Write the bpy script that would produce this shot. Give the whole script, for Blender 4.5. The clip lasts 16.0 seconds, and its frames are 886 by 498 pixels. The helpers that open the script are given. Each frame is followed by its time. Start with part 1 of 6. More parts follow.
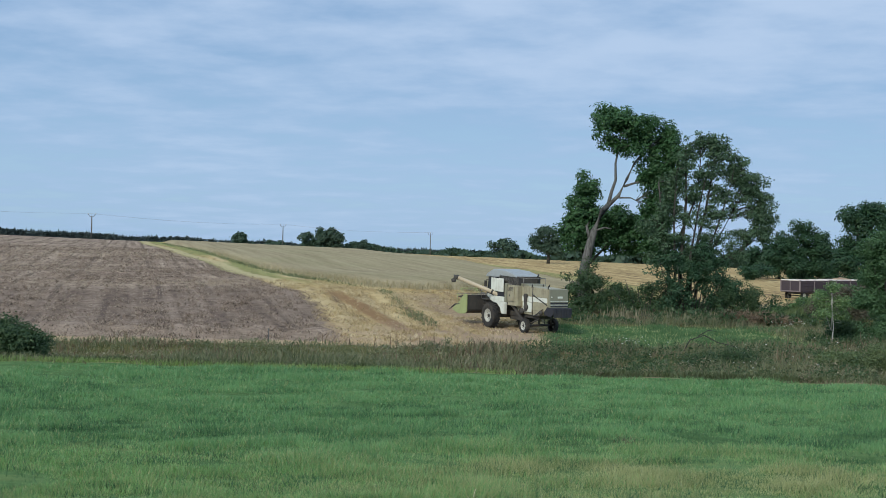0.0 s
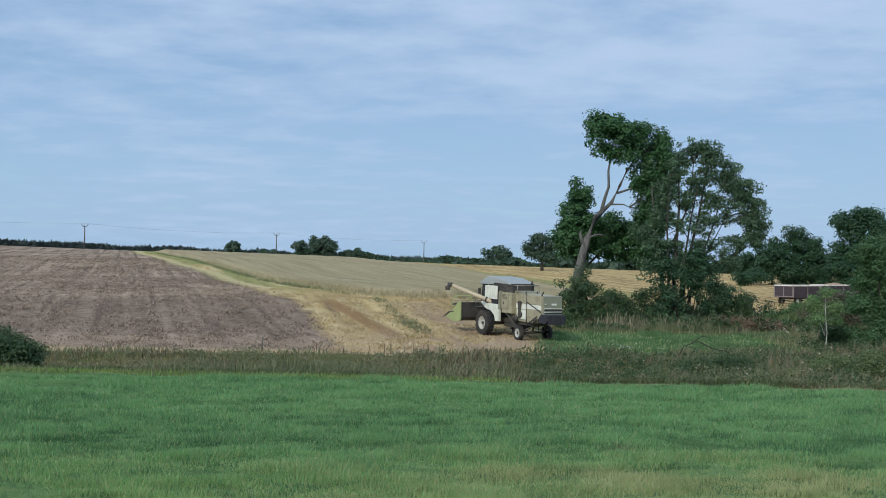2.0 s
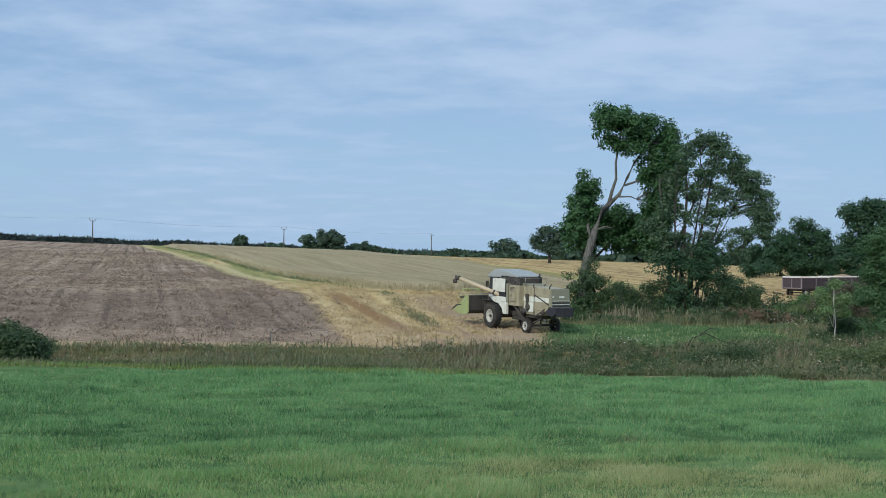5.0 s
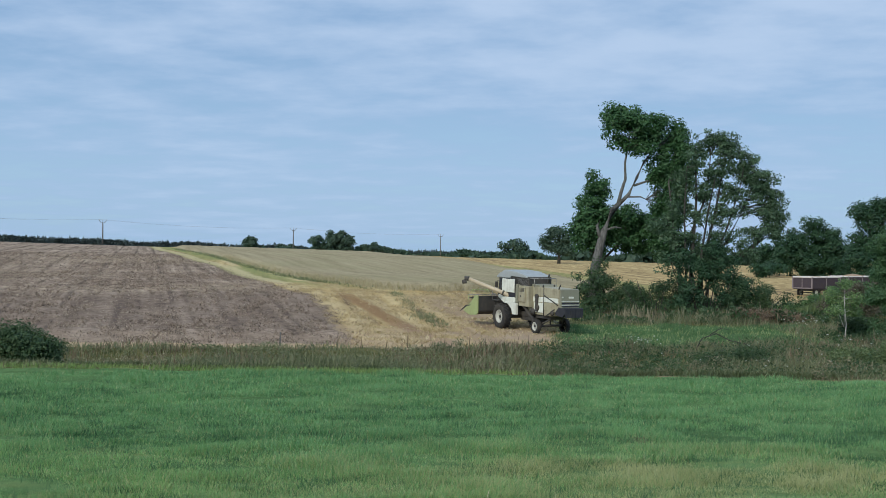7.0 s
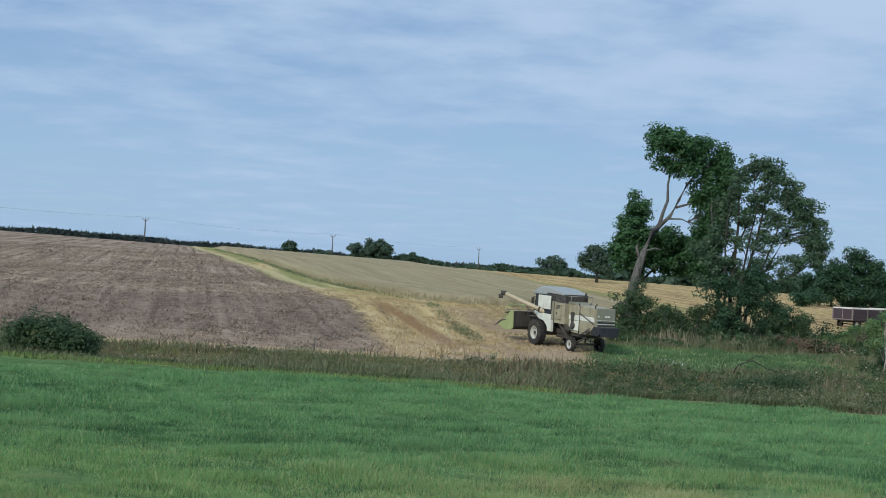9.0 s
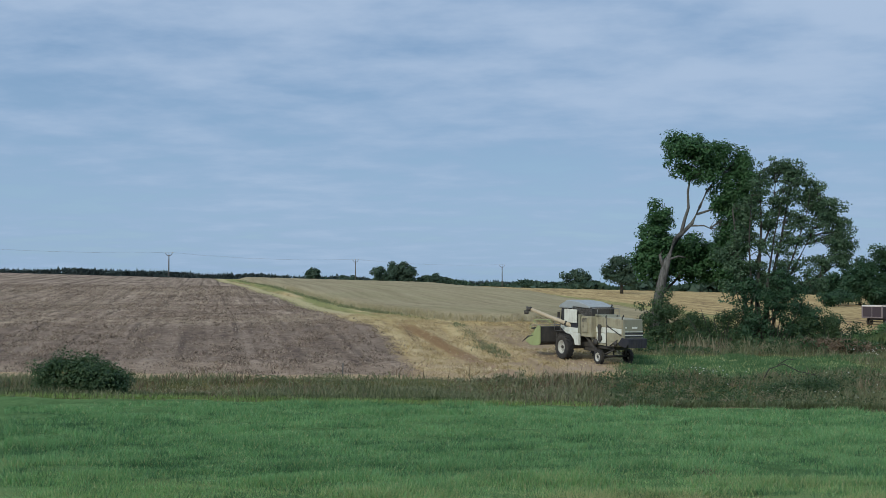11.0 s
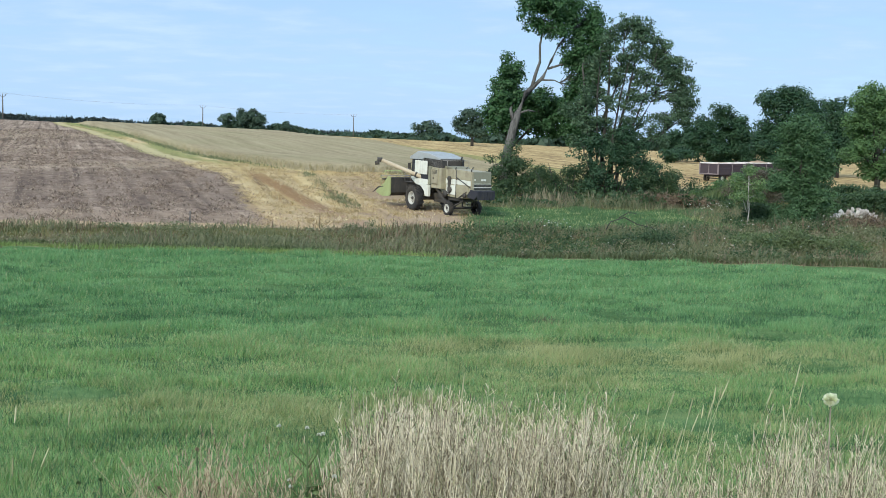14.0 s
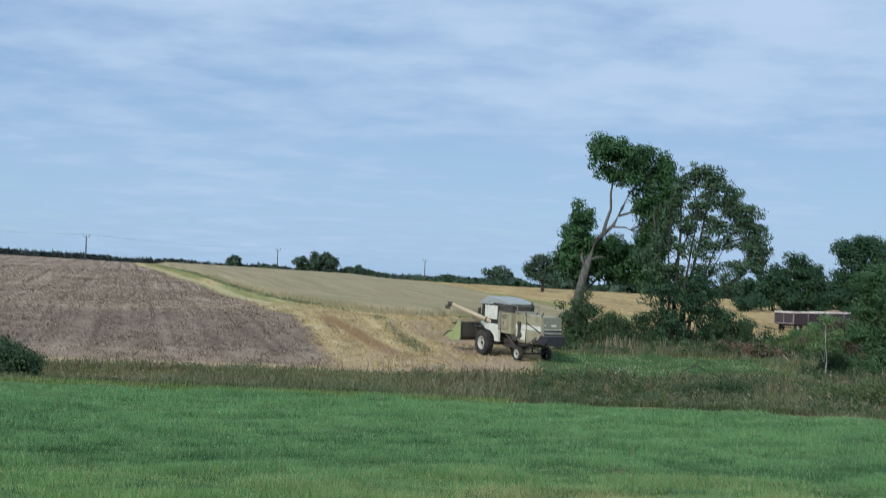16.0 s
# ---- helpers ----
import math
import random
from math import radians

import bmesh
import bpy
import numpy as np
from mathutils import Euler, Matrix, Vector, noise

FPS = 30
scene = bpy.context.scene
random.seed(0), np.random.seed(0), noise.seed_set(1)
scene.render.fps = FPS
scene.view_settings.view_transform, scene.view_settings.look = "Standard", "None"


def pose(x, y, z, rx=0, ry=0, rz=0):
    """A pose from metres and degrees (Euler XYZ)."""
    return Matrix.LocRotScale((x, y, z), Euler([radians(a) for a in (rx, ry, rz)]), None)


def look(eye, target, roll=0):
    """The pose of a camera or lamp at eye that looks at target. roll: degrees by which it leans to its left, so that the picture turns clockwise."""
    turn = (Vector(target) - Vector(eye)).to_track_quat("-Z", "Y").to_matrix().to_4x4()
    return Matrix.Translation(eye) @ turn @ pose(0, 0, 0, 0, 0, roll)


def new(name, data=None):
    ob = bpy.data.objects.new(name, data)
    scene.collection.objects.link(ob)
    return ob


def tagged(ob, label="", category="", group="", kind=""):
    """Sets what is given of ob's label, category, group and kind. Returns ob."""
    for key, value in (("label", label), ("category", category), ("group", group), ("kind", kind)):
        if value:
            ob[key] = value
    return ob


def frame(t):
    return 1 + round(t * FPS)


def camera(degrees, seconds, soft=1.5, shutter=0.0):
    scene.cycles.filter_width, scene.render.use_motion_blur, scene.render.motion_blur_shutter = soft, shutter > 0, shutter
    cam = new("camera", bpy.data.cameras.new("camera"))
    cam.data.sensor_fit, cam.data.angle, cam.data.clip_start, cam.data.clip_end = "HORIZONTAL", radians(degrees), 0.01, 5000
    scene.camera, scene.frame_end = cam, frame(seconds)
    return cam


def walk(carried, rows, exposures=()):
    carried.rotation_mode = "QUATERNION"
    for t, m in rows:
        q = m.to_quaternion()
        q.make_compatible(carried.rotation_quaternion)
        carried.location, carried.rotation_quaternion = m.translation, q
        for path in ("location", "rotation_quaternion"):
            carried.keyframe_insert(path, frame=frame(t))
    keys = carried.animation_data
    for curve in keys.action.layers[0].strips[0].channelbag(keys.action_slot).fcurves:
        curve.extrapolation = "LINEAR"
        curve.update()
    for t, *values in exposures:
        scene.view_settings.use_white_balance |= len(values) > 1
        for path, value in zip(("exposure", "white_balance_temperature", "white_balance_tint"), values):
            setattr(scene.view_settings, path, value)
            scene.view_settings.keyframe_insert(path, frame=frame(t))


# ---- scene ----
EYE = 4.8
cam = camera(43.27, 16.0, soft=0.75, shutter=0.25)
# seconds, yaw to the left, pitch up, lean to the left: the camera only turns
TURNS = [
    (0.0, 0.0, 0.174, 1.3), (0.5, 0.067, 0.057, 1.147), (1.0, -0.107, 0.295, 0.989), (1.5, -0.277, 0.53, 0.935),
    (2.0, -0.318, 0.576, 0.945), (2.5, -0.143, 0.436, 0.951), (3.0, -0.206, 0.441, 0.899), (3.5, -0.292, 0.461, 0.753),
    (4.0, -0.198, 0.248, 0.692), (6.5, 0.456, 0.204, 0.651), (7.0, 0.534, 0.247, 0.552), (7.5, 0.294, 0.53, 0.726),
    (8.0, 0.164, 0.532, 0.987), (8.5, 0.878, 0.424, 2.777), (9.0, 2.512, 0.814, 3.291), (9.2, 2.95, 0.975, 2.813),
    (11.3, 3.589, 1.818, 0.123), (11.5, 3.477, 0.798, 0.062), (12.0, 2.117, -3.828, 0.108), (12.5, -1.007, -6.249, 0.939),
    (13.0, -3.788, -6.557, 1.662), (13.5, -4.385, -6.257, 1.653), (14.0, -4.056, -5.747, 1.486), (14.5, -3.247, -5.345, 1.48),
    (15.0, -2.416, -4.56, 1.766), (15.5, -1.844, -3.362, 2.113), (16.0, -0.234, 1.541, 2.23)]


def turned(yaw, pitch, lean):
    a, b = radians(yaw), radians(pitch)
    return look((0, 0, EYE), (-math.sin(a) * math.cos(b), math.cos(a) * math.cos(b), EYE + math.sin(b)), lean)


walk(cam, [(t, turned(*a)) for t, *a in TURNS],
     [(t, e, 6350, 4) for t, e in ((0.0, -0.05), (8.0, -0.05), (9.0, -0.10), (11.3, -0.30), (11.7, -0.20), (12.0, -0.06), (12.5, 0.32), (13.5, 0.40), (15.2, 0.38), (15.6, 0.20), (16.0, 0.0))])

# ---- sky and sun ----
SUN_UP, SUN_FROM = 33.0, -150.0   # degrees above the horizon; compass turn from +y to the right
world = bpy.data.worlds.new("sky")
scene.world = world
world.use_nodes = True


class Nodes:
    """Small helper to wire a node tree."""

    def __init__(self, tree):
        self.tree = tree
        tree.nodes.clear()

    def add(self, kind, inputs=None):
        n = self.tree.nodes.new(kind)
        for k, v in (inputs or {}).items():
            self.plug(n.inputs[k], v)
        return n

    def plug(self, socket, v):
        if isinstance(v, bpy.types.NodeSocket):
            self.tree.links.new(v, socket)
        elif isinstance(v, bpy.types.Node):
            self.tree.links.new(v.outputs[0], socket)
        else:
            socket.default_value = v

    def math(self, op, a, b=0.0, clamp=False):
        n = self.add("ShaderNodeMath", {0: a, 1: b})
        n.operation, n.use_clamp = op, clamp
        return n.outputs[0]

    def dot(self, vec, way):
        n = self.add("ShaderNodeVectorMath", {0: vec, 1: way})
        n.operation = "DOT_PRODUCT"
        return n.outputs["Value"]

    def stored(self, key):
        n = self.add("ShaderNodeAttribute")
        n.attribute_name = key
        return n.outputs["Fac"]

    def noise(self, vec, scale, detail=4.0, rough=0.55):
        return self.add("ShaderNodeTexNoise", {"Vector": vec, "Scale": scale, "Detail": detail, "Roughness": rough}).outputs[0]

    def stretch(self, vec, sx, sy, sz, rz=0.0, rx=0.0):
        return self.add("ShaderNodeMapping", {"Vector": vec, "Scale": (sx, sy, sz), "Rotation": (radians(rx), 0, radians(rz))}).outputs[0]

    def ramp(self, fac, stops):
        n = self.add("ShaderNodeValToRGB", {0: fac})
        e = n.color_ramp.elements
        while len(e) < len(stops):
            e.new(0.5)
        for el, (p, c) in zip(e, stops):
            el.position = p
            el.color = (*c, 1) if len(c) == 3 else c
        return n.outputs[0]

    def step(self, v, lo, hi):
        n = self.add("ShaderNodeMapRange")
        n.interpolation_type = "SMOOTHSTEP"
        self.plug(n.inputs["Value"], v)
        n.inputs["From Min"].default_value, n.inputs["From Max"].default_value = lo, hi
        return n.outputs[0]

    def mix(self, fac, a, b, blend="MIX"):
        n = self.add("ShaderNodeMix")
        n.data_type, n.blend_type = "RGBA", blend
        self.plug(n.inputs[0], fac)
        for s, v in ((n.inputs[6], a), (n.inputs[7], b)):
            self.plug(s, (*v, 1) if isinstance(v, tuple) and len(v) == 3 else v)
        return n.outputs[2]


w = Nodes(world.node_tree)
air = w.add("ShaderNodeTexSky")
air.sky_type, air.sun_disc = "NISHITA", False
air.sun_elevation, air.sun_rotation = radians(SUN_UP), radians(SUN_FROM)
air.air_density, air.dust_density, air.ozone_density = 1.0, 1.2, 1.6
way = w.add("ShaderNodeTexCoord").outputs["Generated"]
xyz = w.add("ShaderNodeSeparateXYZ", {0: way})
rise = w.math("ADD", w.math("MAXIMUM", xyz.outputs[2], 0.0), 0.10)
flat = w.add("ShaderNodeCombineXYZ", {0: w.math("DIVIDE", xyz.outputs[0], rise), 1: w.math("DIVIDE", xyz.outputs[1], rise), 2: 0.0}).outputs[0]
sheet = w.noise(w.stretch(flat, 0.55, 0.48, 1, 14), 1.0, 5.0, 0.50)
fleece = w.noise(w.stretch(flat, 2.4, 2.7, 1, 12), 1.0, 5.0, 0.57)
rows_of_cloud = w.noise(w.stretch(flat, 0.10, 0.75, 1, -6), 1.0, 3.0, 0.5)
cover = w.math("ADD", w.math("MULTIPLY", sheet, 0.60), w.math("ADD", w.math("MULTIPLY", fleece, 0.60), w.math("MULTIPLY", rows_of_cloud, 0.21)))
cover = w.math("ADD", cover, w.math("ADD", w.math("MULTIPLY", w.step(xyz.outputs[2], 0.05, 0.6), 0.06), w.math("MULTIPLY", w.step(xyz.outputs[2], 0.085, 0.19), 0.11)))
cloud = w.step(cover, 0.62, 0.96)
veil = w.step(cover, 0.53, 0.77)
blue = w.mix(1.0, air.outputs[0], (0.088, 0.086, 0.090), "MULTIPLY")
haze = w.mix(w.step(xyz.outputs[2], 0.0, 0.28), (0.435, 0.635, 0.905), (0.245, 0.41, 0.69))
sky_colour = w.mix(0.75, blue, haze)
sky_colour = w.mix(w.math("MULTIPLY", veil, 0.55), sky_colour, (0.355, 0.500, 0.755))
sky_colour = w.mix(w.math("MULTIPLY", cloud, w.add("ShaderNodeMapRange", {"Value": xyz.outputs[2], "From Min": 0.03, "From Max": 0.28, "To Min": 0.50, "To Max": 0.85}).outputs[0]), sky_colour, (0.565, 0.675, 0.895))
w.add("ShaderNodeOutputWorld", {0: w.add("ShaderNodeBackground", {"Color": sky_colour, "Strength": 1.0})})

sun = new("sun", bpy.data.lights.new("sun", "SUN"))
sun.data.energy, sun.data.angle, sun.data.color = 2.5, radians(12), (1.0, 0.93, 0.80)
a, b = radians(SUN_FROM), radians(SUN_UP)
sun.matrix_world = look((math.sin(a) * math.cos(b) * 100, math.cos(a) * math.cos(b) * 100, math.sin(b) * 100), (0, 0, 0))

# ---- materials ----


def material(name, build):
    m = bpy.data.materials.new(name)
    m.use_nodes = True
    n = Nodes(m.node_tree)
    n.add("ShaderNodeOutputMaterial", {0: build(n)})
    return m


def surface(n, colour, rough=0.7, metal=0.0, bump=None, depth=0.02, strength=0.6, gloss=0.3):
    s = n.add("ShaderNodeBsdfPrincipled")
    n.plug(s.inputs["Base Color"], (*colour, 1) if isinstance(colour, tuple) and len(colour) == 3 else colour)
    n.plug(s.inputs["Roughness"], rough)
    n.plug(s.inputs["Metallic"], metal)
    s.inputs["Specular IOR Level"].default_value = gloss
    if bump is not None:
        n.plug(s.inputs["Normal"], n.add("ShaderNodeBump", {"Height": bump, "Distance": depth, "Strength": strength}))
    return s


def place(n):
    return n.add("ShaderNodeNewGeometry").outputs["Position"]


def paint(name, colour, dirt=(0.20, 0.17, 0.12), amount=0.45, rough=0.5, metal=0.0):
    """Worn painted steel: dust in streaks and patches, fine unevenness."""
    def build(n):
        p = n.add("ShaderNodeTexCoord").outputs["Object"]
        patches = n.noise(p, 2.2, 6, 0.65)
        streaks = n.noise(n.stretch(p, 7, 7, 0.7), 1.0, 4)
        grime = n.math("MULTIPLY", n.step(n.math("ADD", n.math("MULTIPLY", patches, 0.6), n.math("MULTIPLY", streaks, 0.4)), 0.40, 0.72), amount)
        fine = n.noise(p, 45, 3)
        return surface(n, n.mix(grime, colour, dirt), n.math("ADD", rough, n.math("MULTIPLY", grime, 0.4)), metal, fine, 0.003, 0.3)
    return material(name, build)


def plant(name, dark, light, see_through=0.35, patch=0.12, rough=0.55, dry=None, single=0.6, gloss=0.25):
    """Leaves and blades: colour by leaf and by patch, light shining through."""
    def build(n):
        g = n.add("ShaderNodeNewGeometry")
        spread = n.math("ADD", n.math("ADD", n.math("MULTIPLY", g.outputs["Random Per Island"], single), 0.5 * (0.6 - single)), n.math("MULTIPLY", n.noise(g.outputs["Position"], patch, 4, 0.6), 0.9))
        colour = n.ramp(n.math("SUBTRACT", spread, 0.25), [(0.15, dark), (0.75, light)] + ([(0.97, dry)] if dry else []))
        front = surface(n, colour, rough, gloss=gloss)
        back = n.add("ShaderNodeBsdfTranslucent", {"Color": n.mix(1.0, colour, (1.0, 1.15, 0.6), "MULTIPLY")})
        return n.add("ShaderNodeMixShader", {0: see_through, 1: front, 2: back})
    return material(name, build)


def bark(name, dark, light):
    def build(n):
        p = n.add("ShaderNodeTexCoord").outputs["Object"]
        ridges = n.noise(n.stretch(p, 9, 9, 1.6), 1.0, 6, 0.7)
        return surface(n, n.ramp(ridges, [(0.3, dark), (0.7, light)]), 0.9, 0, ridges, 0.06, 0.9)
    return material(name, build)


# ---- shape helpers ----


def link(name, bm, mat, parent=None, label=""):
    me = bpy.data.meshes.new(name)
    bm.to_mesh(me)
    bm.free()
    me.materials.append(mat)
    ob = new(name, me)
    ob.parent = parent
    return tagged(ob, label)


part = link


def from_arrays(name, verts, faces, mat, parent=None, label="", smooth=False):
    """One mesh from arrays of corners and of faces that all have the same number of corners."""
    verts, faces = np.asarray(verts, np.float32), np.asarray(faces, np.int32)
    me = bpy.data.meshes.new(name)
    me.vertices.add(len(verts))
    me.vertices.foreach_set("co", verts.ravel())
    k = faces.shape[1]
    me.loops.add(faces.size)
    me.loops.foreach_set("vertex_index", faces.ravel())
    me.polygons.add(len(faces))
    me.polygons.foreach_set("loop_start", np.arange(0, faces.size, k, dtype=np.int32))
    me.polygons.foreach_set("loop_total", np.full(len(faces), k, np.int32))
    if smooth:
        me.polygons.foreach_set("use_smooth", np.ones(len(faces), bool))
    me.update(calc_edges=True)
    me.materials.append(mat)
    ob = new(name, me)
    ob.parent = parent
    return tagged(ob, label)


def box(bm, lo, hi, bevel=0.015, m=None):
    """A bevelled block between two corners."""
    r = bmesh.ops.create_cube(bm, size=1.0)
    vs = r["verts"]
    lo, hi = Vector(lo), Vector(hi)
    for v in vs:
        v.co = Vector([lo[i] + (v.co[i] + 0.5) * (hi[i] - lo[i]) for i in range(3)])
        if m is not None:
            v.co = m @ v.co
    if bevel:
        es = list({e for v in vs for e in v.link_edges})
        bmesh.ops.bevel(bm, geom=es, offset=bevel, segments=2, affect="EDGES", profile=0.6)


def prism(bm, outline, x0, x1, bevel=0.015):
    """An outline in the (y, z) plane drawn out along x."""
    a = [bm.verts.new((x0, y, z)) for y, z in outline]
    b = [bm.verts.new((x1, y, z)) for y, z in outline]
    n = len(outline)
    fs = [bm.faces.new(a), bm.faces.new(b[::-1])] + [bm.faces.new((a[i], b[i], b[(i + 1) % n], a[(i + 1) % n])) for i in range(n)]
    bmesh.ops.recalc_face_normals(bm, faces=fs)
    if bevel:
        bmesh.ops.bevel(bm, geom=list({e for f in fs for e in f.edges}), offset=bevel, segments=2, affect="EDGES", profile=0.6)


def tube(bm, pts, radii, sides=8, caps=True):
    """A round bar or limb along points, with a radius at each."""
    pts = [Vector(p) for p in pts]
    radii = radii if isinstance(radii, (list, tuple)) else [radii] * len(pts)
    rings = []
    for i, p in enumerate(pts):
        d = (pts[min(i + 1, len(pts) - 1)] - pts[max(i - 1, 0)]).normalized()
        s = d.cross(Vector((0, 0, 1)) if abs(d.z) < 0.9 else Vector((1, 0, 0))).normalized()
        u = s.cross(d)
        rings.append([bm.verts.new(p + (s * math.cos(6.2832 * k / sides) + u * math.sin(6.2832 * k / sides)) * radii[i]) for k in range(sides)])
    for q, r in zip(rings, rings[1:]):
        for k in range(sides):
            f = bm.faces.new((q[k], q[(k + 1) % sides], r[(k + 1) % sides], r[k]))
            f.smooth = True
    if caps:
        bm.faces.new(rings[0][::-1])
        bm.faces.new(rings[-1])


def lathe(bm, profile, m, sides=28):
    """A profile of (radius, along) turned about the x axis, then laid by m."""
    rings = [[bm.verts.new(m @ Vector((x, r * math.cos(6.2832 * k / sides), r * math.sin(6.2832 * k / sides)))) for k in range(sides)] for r, x in profile]
    for q, r in zip(rings, rings[1:]):
        for k in range(sides):
            f = bm.faces.new((q[k], q[(k + 1) % sides], r[(k + 1) % sides], r[k]))
            f.smooth = True
    return rings


def thing(name, label, category, m=None, group=""):
    ob = new(name)
    if m is not None:
        ob.matrix_world = m
    return tagged(ob, label, category, group)


def shape(fn, *args, **kw):
    bm = bmesh.new()
    fn(bm, *args, **kw)
    return bm

# ---- the lie of the land ----


def ease(lo, hi, v):
    t = np.clip((v - lo) / (hi - lo), 0, 1)
    return t * t * (3 - 2 * t)


def meadow_edge(x):
    return 44.5 - 0.055 * np.clip(x, -80, 80)


def tilled_edge(y):
    return np.interp(y, [50, 64.7, 68.9, 75, 81.4, 88.6, 92.4, 96.7, 105.8, 140, 167, 190, 247, 279, 420], [-4.5, -6.2, -7.1, -8.2, -9.4, -11.4, -12.8, -14.8, -17.2, -26.9, -35.3, -44.9, -63.2, -75.3, -118])


def barley_left(y):
    return np.interp(y, [87, 95.6, 100.8, 111.5, 118.1, 132.7, 150, 176.9, 246.8, 285, 420], [1.7, -5.6, -8.0, -11.6, -14.0, -17.6, -23.4, -33.5, -56.0, -70.5, -110])


def barley_right(y):
    return np.interp(y, [100, 125, 155, 193, 243, 298, 420], [17, 17, 14, 7.5, -3, -20, -60])


def barley_front(x):
    return np.interp(x, [-2, 1.7, 4.2, 8, 9.1], [94.5, 94.9, 101.0, 110.3, 111.5])


def swell(x, y):
    """Two low swells that cross the fields."""
    return (0.85 * ease(66, 92, y) * (1 - ease(98, 150, y)) + 0.5 * ease(140, 190, y) * (1 - ease(205, 280, y))) * (1 - ease(1, 9, x))


def in_barley(x, y):
    return np.minimum(np.minimum(x - barley_left(y), barley_right(y) - x), y - barley_front(x))


def in_tilled(x, y):
    return np.minimum(tilled_edge(y) - x, y - 58.0)


def in_weeds(x, y):
    strip = np.minimum(y - meadow_edge(x), np.interp(x, [-60, -20, 0, 6, 9, 14, 20], [55, 55, 56.5, 57, 57, 58, 59]) - y)
    block = np.minimum(np.minimum(x - 20.5, y - meadow_edge(x)), 96 - y)
    under_trees = np.minimum(np.minimum(x - 6.5 - 0.02 * (y - 70), y - 72.5), np.interp(x, [6, 15, 24, 30, 60], [92, 95, 96, 98, 98]) - y)
    return np.maximum(np.maximum(strip, block), under_trees)


def in_green(x, y):
    return np.minimum(np.minimum(x - 5.5 - 0.1 * (y - 58), y - 55), np.minimum(73.5 - y, 23 - x))


def height(x, y):
    x, y = np.asarray(x, float), np.asarray(y, float)
    bank = 3.15 * (1 - ease(1, 15, y))
    crest = 4.0 - 0.019 * np.clip(x, -260, 260) + 0.005 * np.clip(-x, 0, 260)
    up = crest * np.clip((y - 57) / 243, 0, 1) ** 0.95
    ditch = -0.35 * ease(44.6, 47.5, y + 0.055 * np.clip(x, -80, 80)) * (1 - ease(52, 55, y)) 
    return bank + up + swell(x, y) - 16 * ease(300, 700, y) + ditch + 0.75 * ease(-0.6, 2.2, in_barley(x, y)) * (1 - ease(300, 330, y))


def ground_z(x, y):
    return float(height(x, y))


